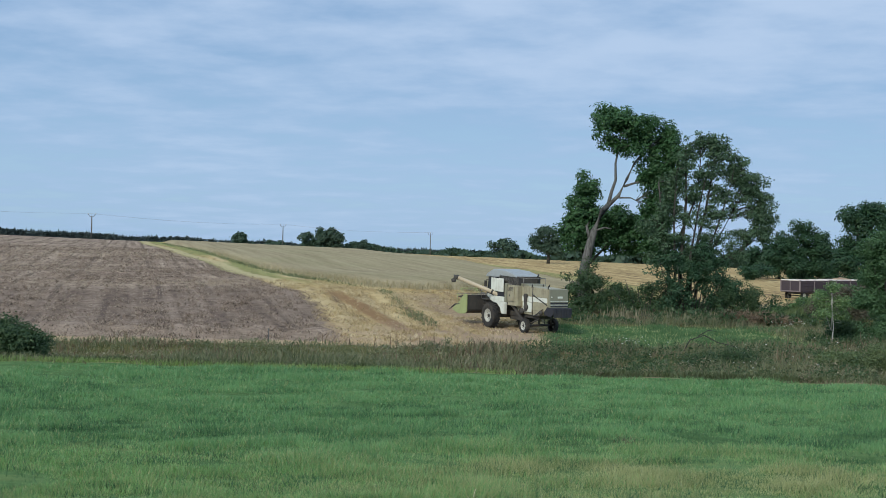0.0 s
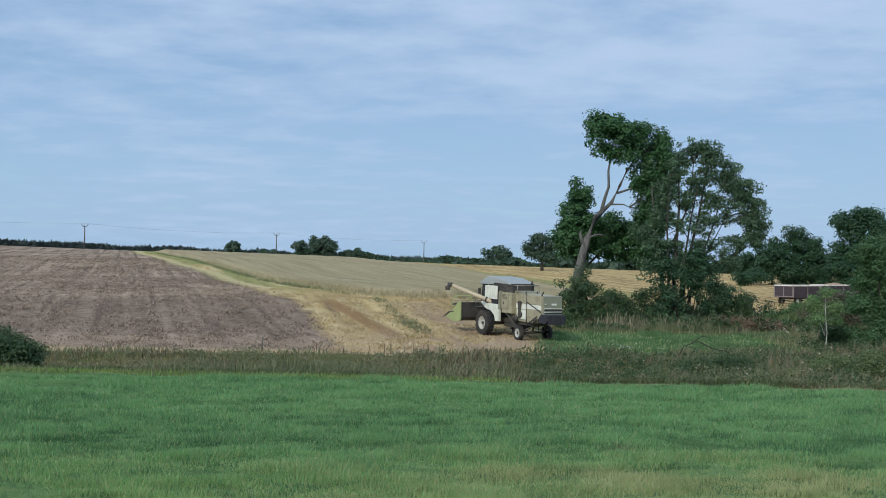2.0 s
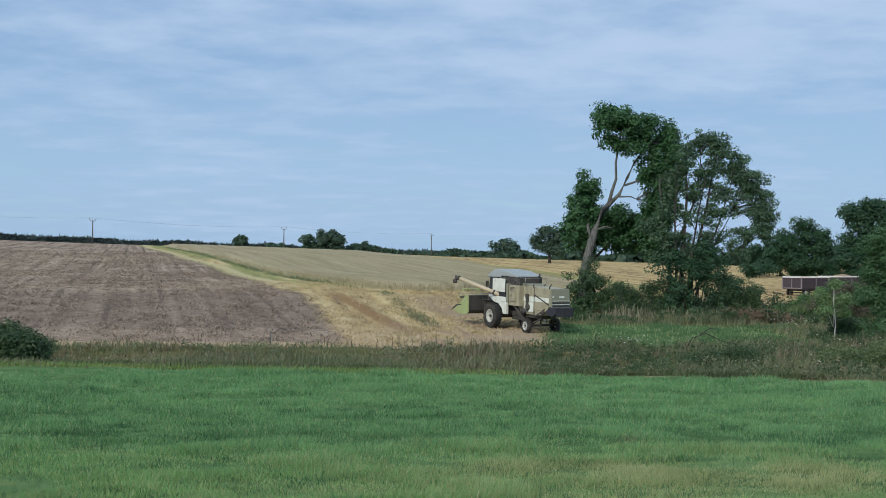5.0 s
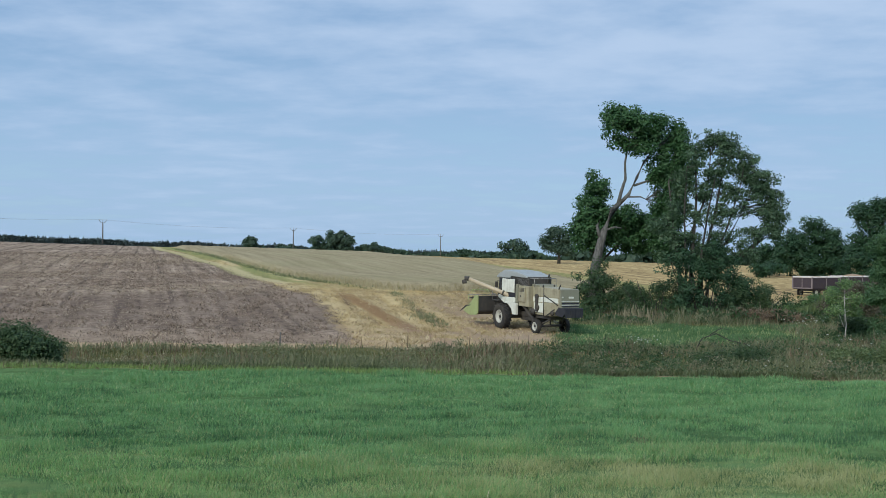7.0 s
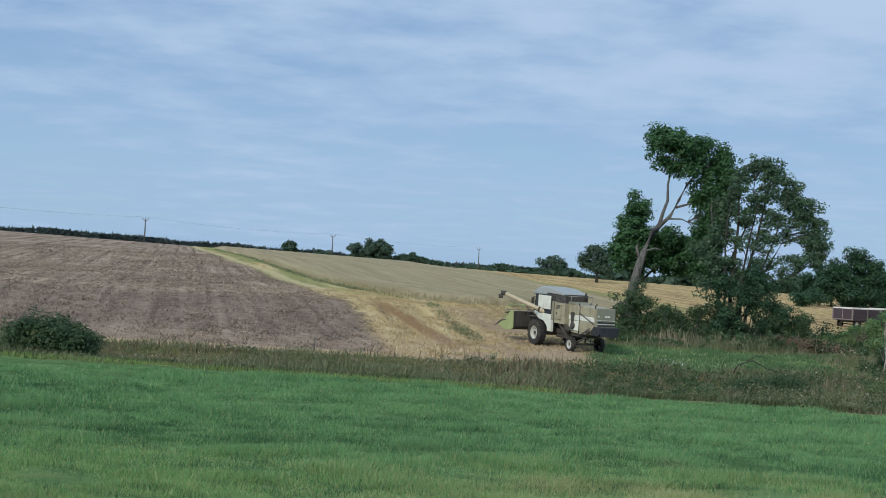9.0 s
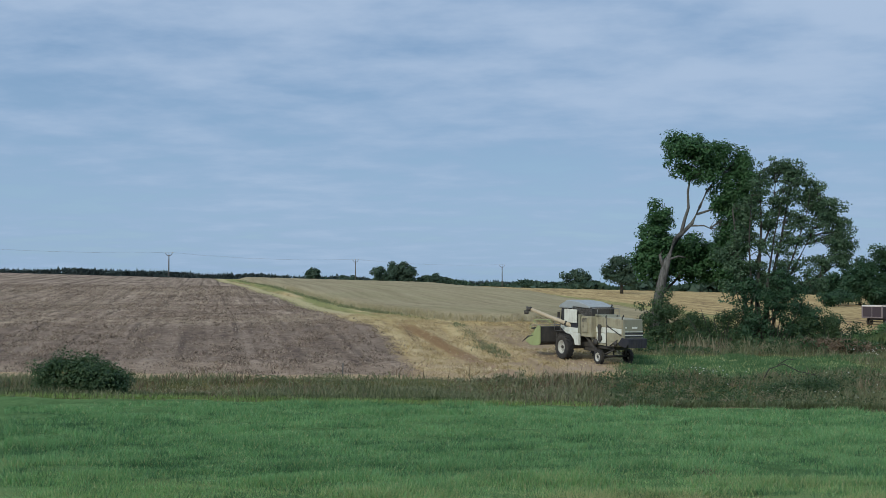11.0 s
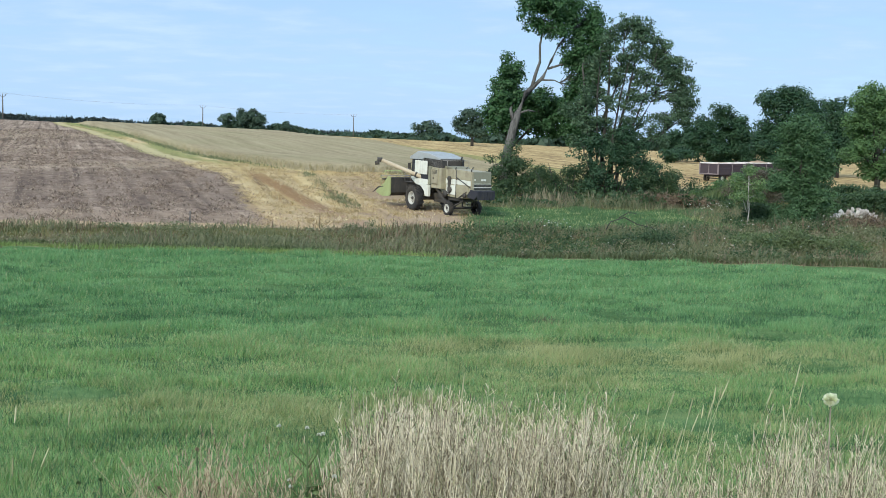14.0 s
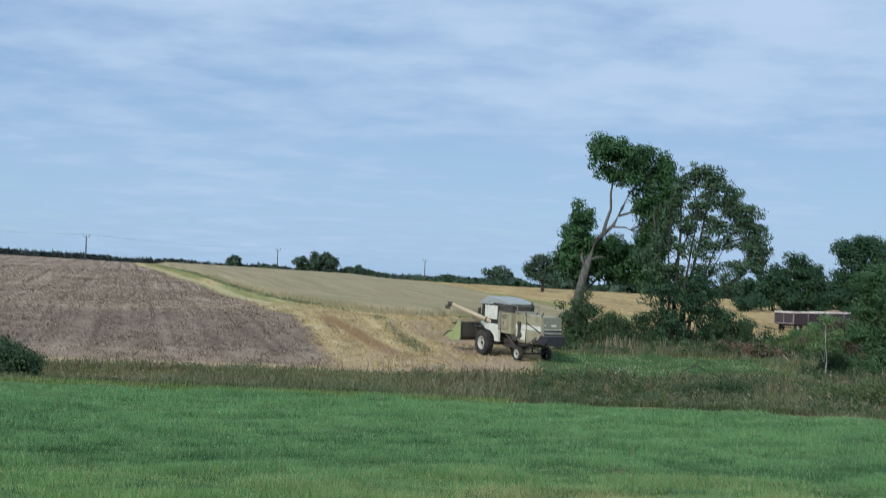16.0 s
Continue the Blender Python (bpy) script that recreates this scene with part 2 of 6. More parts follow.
def build_ground(n):
    p = place(n)
    sd = {k: n.stored(k) for k in ("meadow", "weeds", "tilled", "barley", "green")}
    along = n.dot(p, (-0.267, 0.964, 0))
    across = n.dot(p, (0.964, 0.267, 0))

    def lane(su, sv):
        return n.add("ShaderNodeCombineXYZ", {0: n.math("MULTIPLY", across, su), 1: n.math("MULTIPLY", along, sv), 2: 0.0}).outputs[0]
    across2 = n.dot(p, (0.986, 0.165, 0))
    along2 = n.dot(p, (-0.165, 0.986, 0))
    swath = n.add("ShaderNodeCombineXYZ", {0: n.math("MULTIPLY", across2, 0.9), 1: n.math("MULTIPLY", along2, 0.04), 2: 0.0}).outputs[0]
    ragged = n.math("SUBTRACT", n.noise(p, 0.55, 5, 0.65), 0.5)
    big, mid, fine = n.noise(p, 0.06, 3), n.noise(p, 0.5, 5, 0.6), n.noise(p, 5.0, 5, 0.7)
    fine2 = n.noise(p, 1.7, 6, 0.7)

    xyz_p = n.add("ShaderNodeSeparateXYZ", {0: p})
    # cut straw and stubble in windrows
    windrow = n.noise(swath, 1.0, 4, 0.6)
    straw = n.ramp(n.math("ADD", n.math("MULTIPLY", windrow, 0.55), n.math("ADD", n.math("MULTIPLY", fine2, 0.3), n.math("MULTIPLY", n.noise(lane(0.16, 0.05), 1.0, 5, 0.65), 0.18))), [(0.40, (0.19, 0.135, 0.09)), (0.48, (0.37, 0.27, 0.14)), (0.54, (0.475, 0.355, 0.175)), (0.63, (0.61, 0.48, 0.26))])
    for line, reach in ((13.3, 1.0), (16.75, 0.8), (19.6, 0.7)):
        heaped = n.step(n.math("ADD", n.math("ABSOLUTE", n.math("SUBTRACT", across, line)), n.math("MULTIPLY", ragged, 1.6)), reach, 0.2)
        straw = n.mix(n.math("MULTIPLY", heaped, 0.65), straw, (0.62, 0.50, 0.295))
    rut = n.step(n.math("ADD", n.math("ABSOLUTE", n.math("SUBTRACT", across, 15.5)), n.math("MULTIPLY", ragged, 1.0)), 0.95, 0.25)
    straw = n.mix(n.math("MULTIPLY", n.math("MULTIPLY", rut, n.step(xyz_p.outputs[1], 93.0, 84.0)), 0.85), straw, (0.27, 0.165, 0.09))
    cart = n.step(n.math("ADD", n.math("ABSOLUTE", n.math("SUBTRACT", across, 21.5)), n.math("MULTIPLY", ragged, 5.0)), 3.5, 0.5)
    straw = n.mix(n.math("MULTIPLY", n.math("MULTIPLY", cart, n.step(sd["barley"], -2.0, -9.0)), 0.7), straw, (0.30, 0.225, 0.17))
    headland = n.step(n.math("ADD", xyz_p.outputs[1], n.math("MULTIPLY", ragged, 5.0)), 74.0, 62.0)
    straw = n.mix(n.math("MULTIPLY", headland, 0.6), straw, (0.43, 0.325, 0.235))
    # weedy green lines beside the standing crop
    lush = n.math("MULTIPLY", n.step(n.math("ADD", sd["barley"], n.math("MULTIPLY", ragged, 5.0)), -9.0, -1.0), n.step(n.noise(lane(0.25, 0.03), 1.0, 3), 0.36, 0.54))
    straw = n.mix(n.math("MULTIPLY", n.math("MULTIPLY", lush, n.step(xyz_p.outputs[1], 90.0, 120.0)), 0.8), straw, (0.22, 0.265, 0.105))
    mown = n.math("MULTIPLY", n.step(n.math("ADD", n.math("ABSOLUTE", n.math("ADD", sd["barley"], 6.2)), n.math("MULTIPLY", ragged, 3.0)), 2.2, 0.8), n.step(xyz_p.outputs[1], 100.0, 130.0))
    straw = n.mix(n.math("MULTIPLY", mown, 0.42), straw, (0.20, 0.26, 0.095))
    swept = n.math("MULTIPLY", n.step(n.math("ADD", n.math("ABSOLUTE", n.math("ADD", sd["tilled"], 1.5)), n.math("MULTIPLY", ragged, 1.5)), 1.5, 0.6), n.step(xyz_p.outputs[1], 88.0, 100.0))
    straw = n.mix(n.math("MULTIPLY", swept, 0.6), straw, (0.57, 0.475, 0.29))

    # worked soil with lanes
    lanes = n.noise(lane(0.9, 0.02), 1.0, 5, 0.65)
    wheel = n.add("ShaderNodeTexWave", {"Vector": lane(1, 0.02), "Scale": 0.085, "Distortion": 1.2, "Detail": 3.0, "Detail Scale": 0.8}).outputs[1]
    clods = n.math("ADD", n.math("MULTIPLY", fine2, 0.6), n.math("MULTIPLY", fine, 0.4))
    soil = n.ramp(n.math("ADD", n.math("MULTIPLY", lanes, 0.30), n.math("ADD", n.math("MULTIPLY", clods, 0.55), n.math("MULTIPLY", n.noise(lane(0.14, 0.10), 1.0, 6, 0.7), 0.22))), [(0.45, (0.095, 0.072, 0.058)), (0.53, (0.285, 0.218, 0.168)), (0.61, (0.50, 0.40, 0.31))])
    soil = n.mix(n.math("MULTIPLY", n.math("MULTIPLY", n.step(wheel, 0.86, 1.0), n.step(n.noise(lane(0.2, 0.06), 1.0, 4), 0.40, 0.62)), 0.38), soil, (0.12, 0.094, 0.08))
    soil = n.mix(n.math("MULTIPLY", n.math("MULTIPLY", n.step(wheel, 0.955, 0.99), n.step(n.noise(lane(0.3, 0.09), 1.0, 4), 0.44, 0.57)), 0.75), soil, (0.10, 0.078, 0.066))
    litter = n.math("MULTIPLY", n.step(n.noise(lane(0.35, 0.10), 1.0, 6, 0.75), 0.52, 0.70), n.step(fine2, 0.40, 0.62))
    soil = n.mix(n.math("MULTIPLY", litter, 0.55), soil, (0.45, 0.36, 0.24))
    ridge = n.math("ADD", n.step(n.math("ABSOLUTE", n.math("SUBTRACT", n.math("ADD", along, n.math("MULTIPLY", ragged, 14.0)), 99.0)), 7.0, 2.0), n.step(n.math("ABSOLUTE", n.math("SUBTRACT", n.math("ADD", along, n.math("MULTIPLY", ragged, 30.0)), 190.0)), 14.0, 4.0), True)
    soil = n.mix(n.math("MULTIPLY", n.math("MULTIPLY", ridge, n.step(fine2, 0.42, 0.60)), 0.35), soil, (0.47, 0.385, 0.26))
    # darker soil along the near face of the first swell
    near_face = n.math("MULTIPLY", n.step(n.math("ADD", along, n.math("MULTIPLY", ragged, 6.0)), 97.0, 88.0), n.step(along, 64.0, 70.0))
    soil = n.mix(n.math("MULTIPLY", near_face, n.math("ADD", 0.25, n.math("MULTIPLY", fine, 0.5))), soil, (0.155, 0.118, 0.098))
    turning = n.step(n.math("ADD", xyz_p.outputs[1], n.math("MULTIPLY", ragged, 3.0)), 66.0, 62.5)
    soil = n.mix(n.math("MULTIPLY", turning, 0.55), soil, n.mix(fine2, (0.24, 0.175, 0.13), (0.40, 0.31, 0.23)))

    barley = n.ramp(n.math("ADD", n.math("MULTIPLY", n.noise(lane(0.6, 0.02), 1.0, 4), 0.5), n.math("MULTIPLY", fine2, 0.5)), [(0.34, (0.25, 0.205, 0.13)), (0.5, (0.355, 0.30, 0.19)), (0.66, (0.45, 0.39, 0.255))])
    barley = n.mix(n.math("MULTIPLY", n.step(big, 0.45, 0.65), 0.18), barley, (0.24, 0.25, 0.12))

    short = n.ramp(n.math("ADD", n.math("MULTIPLY", mid, 0.6), n.math("MULTIPLY", fine, 0.4)), [(0.34, (0.064, 0.122, 0.046)), (0.52, (0.120, 0.205, 0.082)), (0.70, (0.19, 0.285, 0.12))])
    yellowed = n.noise(n.add("ShaderNodeMapping", {"Vector": p, "Scale": (0.16, 0.70, 1)}).outputs[0], 1.0, 5, 0.65)
    near_band = n.step(n.math("ADD", xyz_p.outputs[1], n.math("MULTIPLY", ragged, 8.0)), 30.0, 23.0)
    short = n.mix(n.math("MULTIPLY", n.math("MULTIPLY", n.step(yellowed, 0.42, 0.70), near_band), 0.5), short, (0.25, 0.27, 0.11))
    rank = n.ramp(n.math("ADD", n.math("MULTIPLY", mid, 0.55), n.math("MULTIPLY", fine2, 0.45)), [(0.32, (0.06, 0.075, 0.03)), (0.5, (0.13, 0.125, 0.055)), (0.7, (0.21, 0.18, 0.09))])

    def inside(k, soft=0.35, wobble=1.2):
        return n.step(n.math("ADD", sd[k], n.math("MULTIPLY", ragged, wobble)), -soft, soft)
    c = n.mix(inside("tilled", 0.4, 3.0), straw, soil)
    c = n.mix(inside("barley", 0.3, 0.8), c, barley)
    c = n.mix(inside("green", 0.8, 3.0), c, n.mix(1.0, short, (0.80, 0.80, 0.80), "MULTIPLY"))
    c = n.mix(inside("weeds", 0.5, 2.5), c, rank)
    c = n.mix(inside("meadow", 0.15, 0.5), c, short)
    relief = n.math("ADD", n.math("MULTIPLY", clods, 0.8), n.math("MULTIPLY", windrow, 0.6))
    return surface(n, c, 1.0, 0, relief, 0.25, 0.8, gloss=0.0)


GROUND = material("field_ground", build_ground)


def ground():
    """One sheet from the camera's feet to the horizon, finer where the camera looks."""
    fine = np.arange(-33, 36.01, 0.16)
    coarse = np.arange(36 + 3, 360 - 33 - 1, 3.0)
    az = np.radians(np.concatenate([fine, coarse]))
    r = np.concatenate([[0.001], np.geomspace(1.2, 330, 500), np.geomspace(336, 4600, 40)])
    A, Rr = np.meshgrid(az, r)
    x, y = Rr * np.sin(A), Rr * np.cos(A) - 0.5
    z = height(x, y)
    bumpy = 0.05 * (np.sin(x * 1.3 + 0.7 * y) * np.sin(y * 0.9 - 0.4 * x)) * ease(12, 20, Rr)
    v = np.stack([x, y, z + bumpy], -1).reshape(-1, 3)
    na, nr = len(az), len(r)
    i, j = np.meshgrid(np.arange(nr - 1), np.arange(na), indexing="ij")
    k = (j + 1) % na
    f = np.stack([i * na + j, i * na + k, (i + 1) * na + k, (i + 1) * na + j], -1).reshape(-1, 4)[:, ::-1]
    ob = from_arrays("ground", v, f, GROUND, smooth=True)
    x, y = v[:, 0], v[:, 1]
    for key, s in (("meadow", meadow_edge(x) - y), ("weeds", in_weeds(x, y)), ("tilled", in_tilled(x, y)), ("barley", in_barley(x, y)), ("green", in_green(x, y))):
        ob.data.attributes.new(key, "FLOAT", "POINT").data.foreach_set("value", np.clip(s, -20, 20).astype(np.float32))
    return tagged(ob, "rolling farmland of green meadow, tilled soil, straw stubble and barley", "field", kind="structure")


ground()

# ---- blades and leaves as one mesh each ----
rng = np.random.default_rng(7)


def blades(name, xy, tall, wide, mat, label, category, lean=0.35, base=0.0, droop=0.0, z=None):
    """Blades standing on the ground: one triangle each, or two with a drooping tip."""
    n = len(xy)
    z = (height(xy[:, 0], xy[:, 1]) if z is None else z) + base - 0.02
    turn = rng.uniform(0, 2 * np.pi, n)
    side = np.stack([np.cos(turn), np.sin(turn), 0 * turn], -1) * (wide / 2)[:, None]
    off = np.stack([rng.normal(0.04, lean, n), rng.normal(0, lean, n), np.ones(n)], -1) * tall[:, None]
    foot = np.stack([xy[:, 0], xy[:, 1], z], -1)
    if droop:
        midp = foot + off * 0.6
        tip = foot + off + np.stack([np.cos(turn + 1.5), np.sin(turn + 1.5), 0 * turn - 0.4], -1) * (tall * droop)[:, None]
        v = np.stack([foot - side * 0.8, foot + side * 0.8, midp + side, midp - side, tip], 1).reshape(-1, 3)
        k = np.arange(n)[:, None] * 5
        f = np.concatenate([k + [0, 1, 2], k + [0, 2, 3], k + [3, 2, 4]])
    else:
        v = np.stack([foot - side, foot + side, foot + off], 1).reshape(-1, 3)
        f = np.arange(n * 3).reshape(-1, 3)
    return tagged(from_arrays(name, v, f, mat), label, category, kind="stuff")


def scatter_fan(n, a0, a1, r0, r1, power=1.0):
    """Places in a fan of azimuths, closer together near the eye."""
    az = np.radians(rng.uniform(a0, a1, n))
    u = rng.uniform(0, 1, n)
    r = r0 * (r1 / r0) ** (u ** power)
    return np.stack([r * np.sin(az), r * np.cos(az)], -1)


def lumps(xy, scale, seed=0.0):
    """A smooth uneven field between about 0 and 1."""
    g = np.random.default_rng(int(seed * 10) + 77)
    s = np.zeros(len(xy))
    for k in range(26):
        a, f = g.uniform(0, 6.2832), scale * 2 ** g.uniform(-1.2, 1.6)
        s += np.sin((xy[:, 0] * math.cos(a) + xy[:, 1] * math.sin(a)) * f + g.uniform(0, 6.2832)) / (f / scale) ** 0.35
    return np.clip(0.5 + s / 10.0, 0, 1)


GRASS = plant("meadow_grass", (0.090, 0.208, 0.093), (0.240, 0.428, 0.212), 0.35, 0.5, single=0.5)
PALE_GRASS = plant("yellowing_grass", (0.23, 0.280, 0.130), (0.50, 0.50, 0.29), 0.35, 0.6)
FRESH_GRASS = plant("fresh_meadow_grass", (0.135, 0.260, 0.100), (0.320, 0.510, 0.225), 0.35, 0.6, single=0.5)
EDGE_GRASS = plant("yellow_green_grass", (0.15, 0.25, 0.085), (0.36, 0.45, 0.18), 0.35, 0.6)
DRY_GRASS = plant("dry_grass", (0.13, 0.100, 0.072), (0.76, 0.66, 0.53), 0.25, 4.0, single=0.85)
RANK = plant("rank_weeds", (0.086, 0.112, 0.064), (0.240, 0.250, 0.150), 0.3, 0.3, dry=(0.32, 0.29, 0.20), single=0.4)
RANK_TAN = plant("dead_stems", (0.15, 0.138, 0.095), (0.31, 0.280, 0.195), 0.25, 0.4)
RUSSET = plant("russet_seed_heads", (0.11, 0.08, 0.055), (0.21, 0.155, 0.105), 0.15, 0.4)
SHADE_TUFT = plant("dark_tufts", (0.030, 0.085, 0.042), (0.085, 0.185, 0.090), 0.25, 0.5, single=0.4)
# Darker than the other weeds: the ditch's shadow is in this colour.
DITCH_SHADE = plant("ditch_shade_leaves", (0.058, 0.080, 0.040), (0.145, 0.170, 0.088), 0.2, 0.5, single=0.4)
CLEARING = plant("clearing_grass", (0.050, 0.112, 0.052), (0.140, 0.245, 0.112), 0.3, 0.4, single=0.4)
# Darker copy of the dry grass: shade low in the stand is in its colour.
DRY_SHADED = plant("dry_grass_painted_shade", (0.07, 0.055, 0.038), (0.46, 0.37, 0.26), 0.15, 4.0, single=0.85)
STRAW = plant("straw_stems", (0.31, 0.230, 0.135), (0.58, 0.460, 0.275), 0.2, 0.3, single=0.4)
# Soil's own tones, the range widened to hold the clods' shadows.
SOIL_CLOD = plant("soil_clods_with_shadow", (0.088, 0.068, 0.056), (0.37, 0.292, 0.232), 0.0, 0.4, 0.9, single=0.7)
TILL_LITTER = plant("tilled_straw_litter", (0.27, 0.215, 0.17), (0.49, 0.405, 0.315), 0.1, 0.4, 0.9, single=0.4)
LITTER = plant("straw_litter", (0.34, 0.265, 0.165), (0.61, 0.50, 0.33), 0.1, 0.4, 0.9)
BARLEY = plant("barley_stems", (0.27, 0.23, 0.145), (0.43, 0.37, 0.24), 0.2, 0.3, single=0.4)


def meadow():
    xy = scatter_fan(760000, -25, 29, 11.0, 46, 0.9)
    xy = xy[xy[:, 1] < meadow_edge(xy[:, 0]) + rng.normal(0, 0.15, len(xy))]
    far = np.hypot(*xy.T)
    t = (0.075 + 0.145 * lumps(xy * [0.7, 1.0], 4.0) ** 1.4) * rng.uniform(0.6, 1.25, len(xy)) * (0.8 + 0.45 * lumps(xy, 0.7, 4))
    pale = 0.10 + 0.22 * ease(30, 20, xy[:, 1]) + 0.55 * lumps(xy * [0.35, 1.0], 0.9, 3) ** 2 * ease(31, 23, xy[:, 1]) + 0.38 * ease(26.6, 25.6, xy[:, 1] + 1.2 * lumps(xy, 0.8, 30)) * ease(21.5, 23, xy[:, 1]) * ease(-3, 4, xy[:, 0]) * (0.6 + 0.5 * lumps(xy * [0.5, 1.2], 1.2, 31))
    dry = rng.uniform(0, 1, len(xy)) < pale
    wide = 0.005 + 0.00048 * far
    fresh = ~dry & (rng.uniform(0, 1, len(xy)) < 0.8 * ease(31, 24, xy[:, 1] + 3.0 * lumps(xy, 0.5, 41)))
    blades("fresh_grass", xy[fresh], t[fresh], wide[fresh], FRESH_GRASS, "lighter yellow-green grass of the near meadow", "grass", 0.45)
    green = ~dry & ~fresh
    blades("meadow_grass", xy[green], t[green], wide[green], GRASS, "short lush green meadow grass in tufts", "grass", 0.45)
    # darker tufts that stand a little higher; their green also holds tuft shadows
    tuft = scatter_fan(8500, -25, 29, 12.0, 45, 0.9)
    tuft = tuft[(tuft[:, 1] < meadow_edge(tuft[:, 0]) - 0.5) & (rng.uniform(0, 1, len(tuft)) < (0.12 + lumps(tuft, 0.35, 21)) * (0.45 + 0.9 * ease(27, 29, tuft[:, 1]) * ease(40, 35, tuft[:, 1])))]
    k = np.repeat(np.arange(len(tuft)), 22)
    q = tuft[k] + rng.normal(0, 1, (len(k), 2)) * [0.24, 0.08]
    blades("dark_tufts", q, rng.uniform(0.08, 0.24, len(q)), 0.005 + 0.00045 * np.hypot(*q.T), SHADE_TUFT, "darker tufts of grass in the meadow, coloured for tuft shadows", "grass", 0.4)
    spot = np.stack([rng.normal(4.85, 0.22, 900), rng.normal(29.2, 0.28, 900)], -1)
    blades("withered_patch", spot, rng.uniform(0.03, 0.12, 900), np.full(900, 0.02), RUSSET, "small withered brown patch in the meadow", "grass", 0.6)
    blades("yellowing_grass", xy[dry], t[dry] * 0.95, wide[dry], PALE_GRASS, "yellowing dry patches in the meadow grass", "grass", 0.5)


def weed_strip():
    n = 150000
    xy = np.stack([rng.uniform(-26, 34, n), rng.uniform(42, 76, n)], -1)
    s = in_weeds(*xy.T)
    keep = (s + rng.normal(0, 0.4, n) > 0) & (rng.uniform(0, 1, n) < np.where(xy[:, 1] < 58, 1.0, 0.5))
    xy = xy[keep]
    t = (0.16 + 0.62 * lumps(xy, 0.8) ** 1.8) * rng.uniform(0.5, 1.3, len(xy)) * np.interp(xy[:, 0], [-20, 2, 8, 20], [0.95, 0.9, 0.85, 1.0])
    t *= 0.45 + 0.55 * ease(0, 2.5, xy[:, 1] - meadow_edge(xy[:, 0]))
    pick = rng.uniform(0, 1, len(xy)) * 0.7 + 0.5 * lumps(xy, 0.9, 9)
    for name, m, mat, label, tallness in (
            ("rank_grass", pick < 0.76, RANK, "rank olive-green grass and weeds along the ditch", 1.0),
            ("dead_grass", (pick >= 0.76) & (pick < 0.97), RANK_TAN, "dead straw-coloured grass among the ditch weeds", 1.05),
            ("dock_stalks", pick >= 0.97, RUSSET, "russet-brown dock and sorrel stalks among ditch weeds", 1.25)):
        q = xy[m]
        blades(name, q, t[m] * tallness, np.full(len(q), 0.035), mat, label, "weeds", 0.3, droop=0.2)


def cut_straw():
    n = 90000
    xy = np.stack([rng.uniform(-24, 9, n), rng.uniform(56, 112, n)], -1)
    x, y = xy.T
    keep = (x > tilled_edge(y) - 0.5) & (in_barley(x, y) < 0) & (in_green(x, y) < 0.5) & (in_weeds(x, y) < 0) & (rng.uniform(0, 1, n) < (0.25 + 0.75 * lumps(np.stack([x * 0.986 + y * 0.165, y * 0.05], -1), 1.1)) * np.where(np.abs(x * 0.964 + y * 0.267 - 15.5) < 0.7, 0.15, 1.0))
    xy = xy[keep]
    blades("straw_stubble", xy, rng.uniform(0.02, 0.10, len(xy)), np.full(len(xy), 0.05), STRAW, "short golden straw stubble left after cutting", "stubble", 1.2)


def barley_edge():
    n = 110000
    xy = np.stack([rng.uniform(-42, 18, n), 93 + 116 * rng.uniform(0, 1, n) ** 1.6], -1)
    s = in_barley(*xy.T)
    keep = (s > -0.3) & (rng.uniform(0, 1, n) < np.where(s < 2.5, 1.0, 0.45))
    xy, s = xy[keep], s[keep]
    base = height(*xy.T) - 0.75 * ease(-0.6, 2.2, s)
    blades("barley_stems", xy, rng.uniform(0.45, 0.90, len(xy)), np.full(len(xy), 0.035), BARLEY, "ripening tan barley standing uncut", "barley", 0.28, droop=0.1, z=base)


def clearing():
    n = 60000
    xy = np.stack([rng.uniform(5, 24, n), rng.uniform(55, 74, n)], -1)
    xy = xy[(in_green(*xy.T) + rng.normal(0, 0.5, n) > 0.2)]
    t = (0.04 + 0.22 * lumps(xy, 1.2, 6) ** 1.5) * rng.uniform(0.5, 1.3, len(xy))
    blades("clearing_grass", xy, t, np.full(len(xy), 0.03), CLEARING, "green grass of a small clearing before the trees", "grass", 0.4)
    far = xy[rng.uniform(0, 1, len(xy)) < 0.08]
    blades("clearing_dry_grass", far, rng.uniform(0.05, 0.3, len(far)), np.full(len(far), 0.03), PALE_GRASS, "pale grass stalks scattered over the clearing", "grass", 0.4)
    worn = np.stack([rng.normal(8.2, 0.7, 500), rng.normal(62.5, 0.5, 500)], -1)
    blades("worn_straw_patch", worn, rng.uniform(0.02, 0.1, 500), np.full(500, 0.05), LITTER, "patch of trampled pale straw on the clearing", "straw", 0.9)


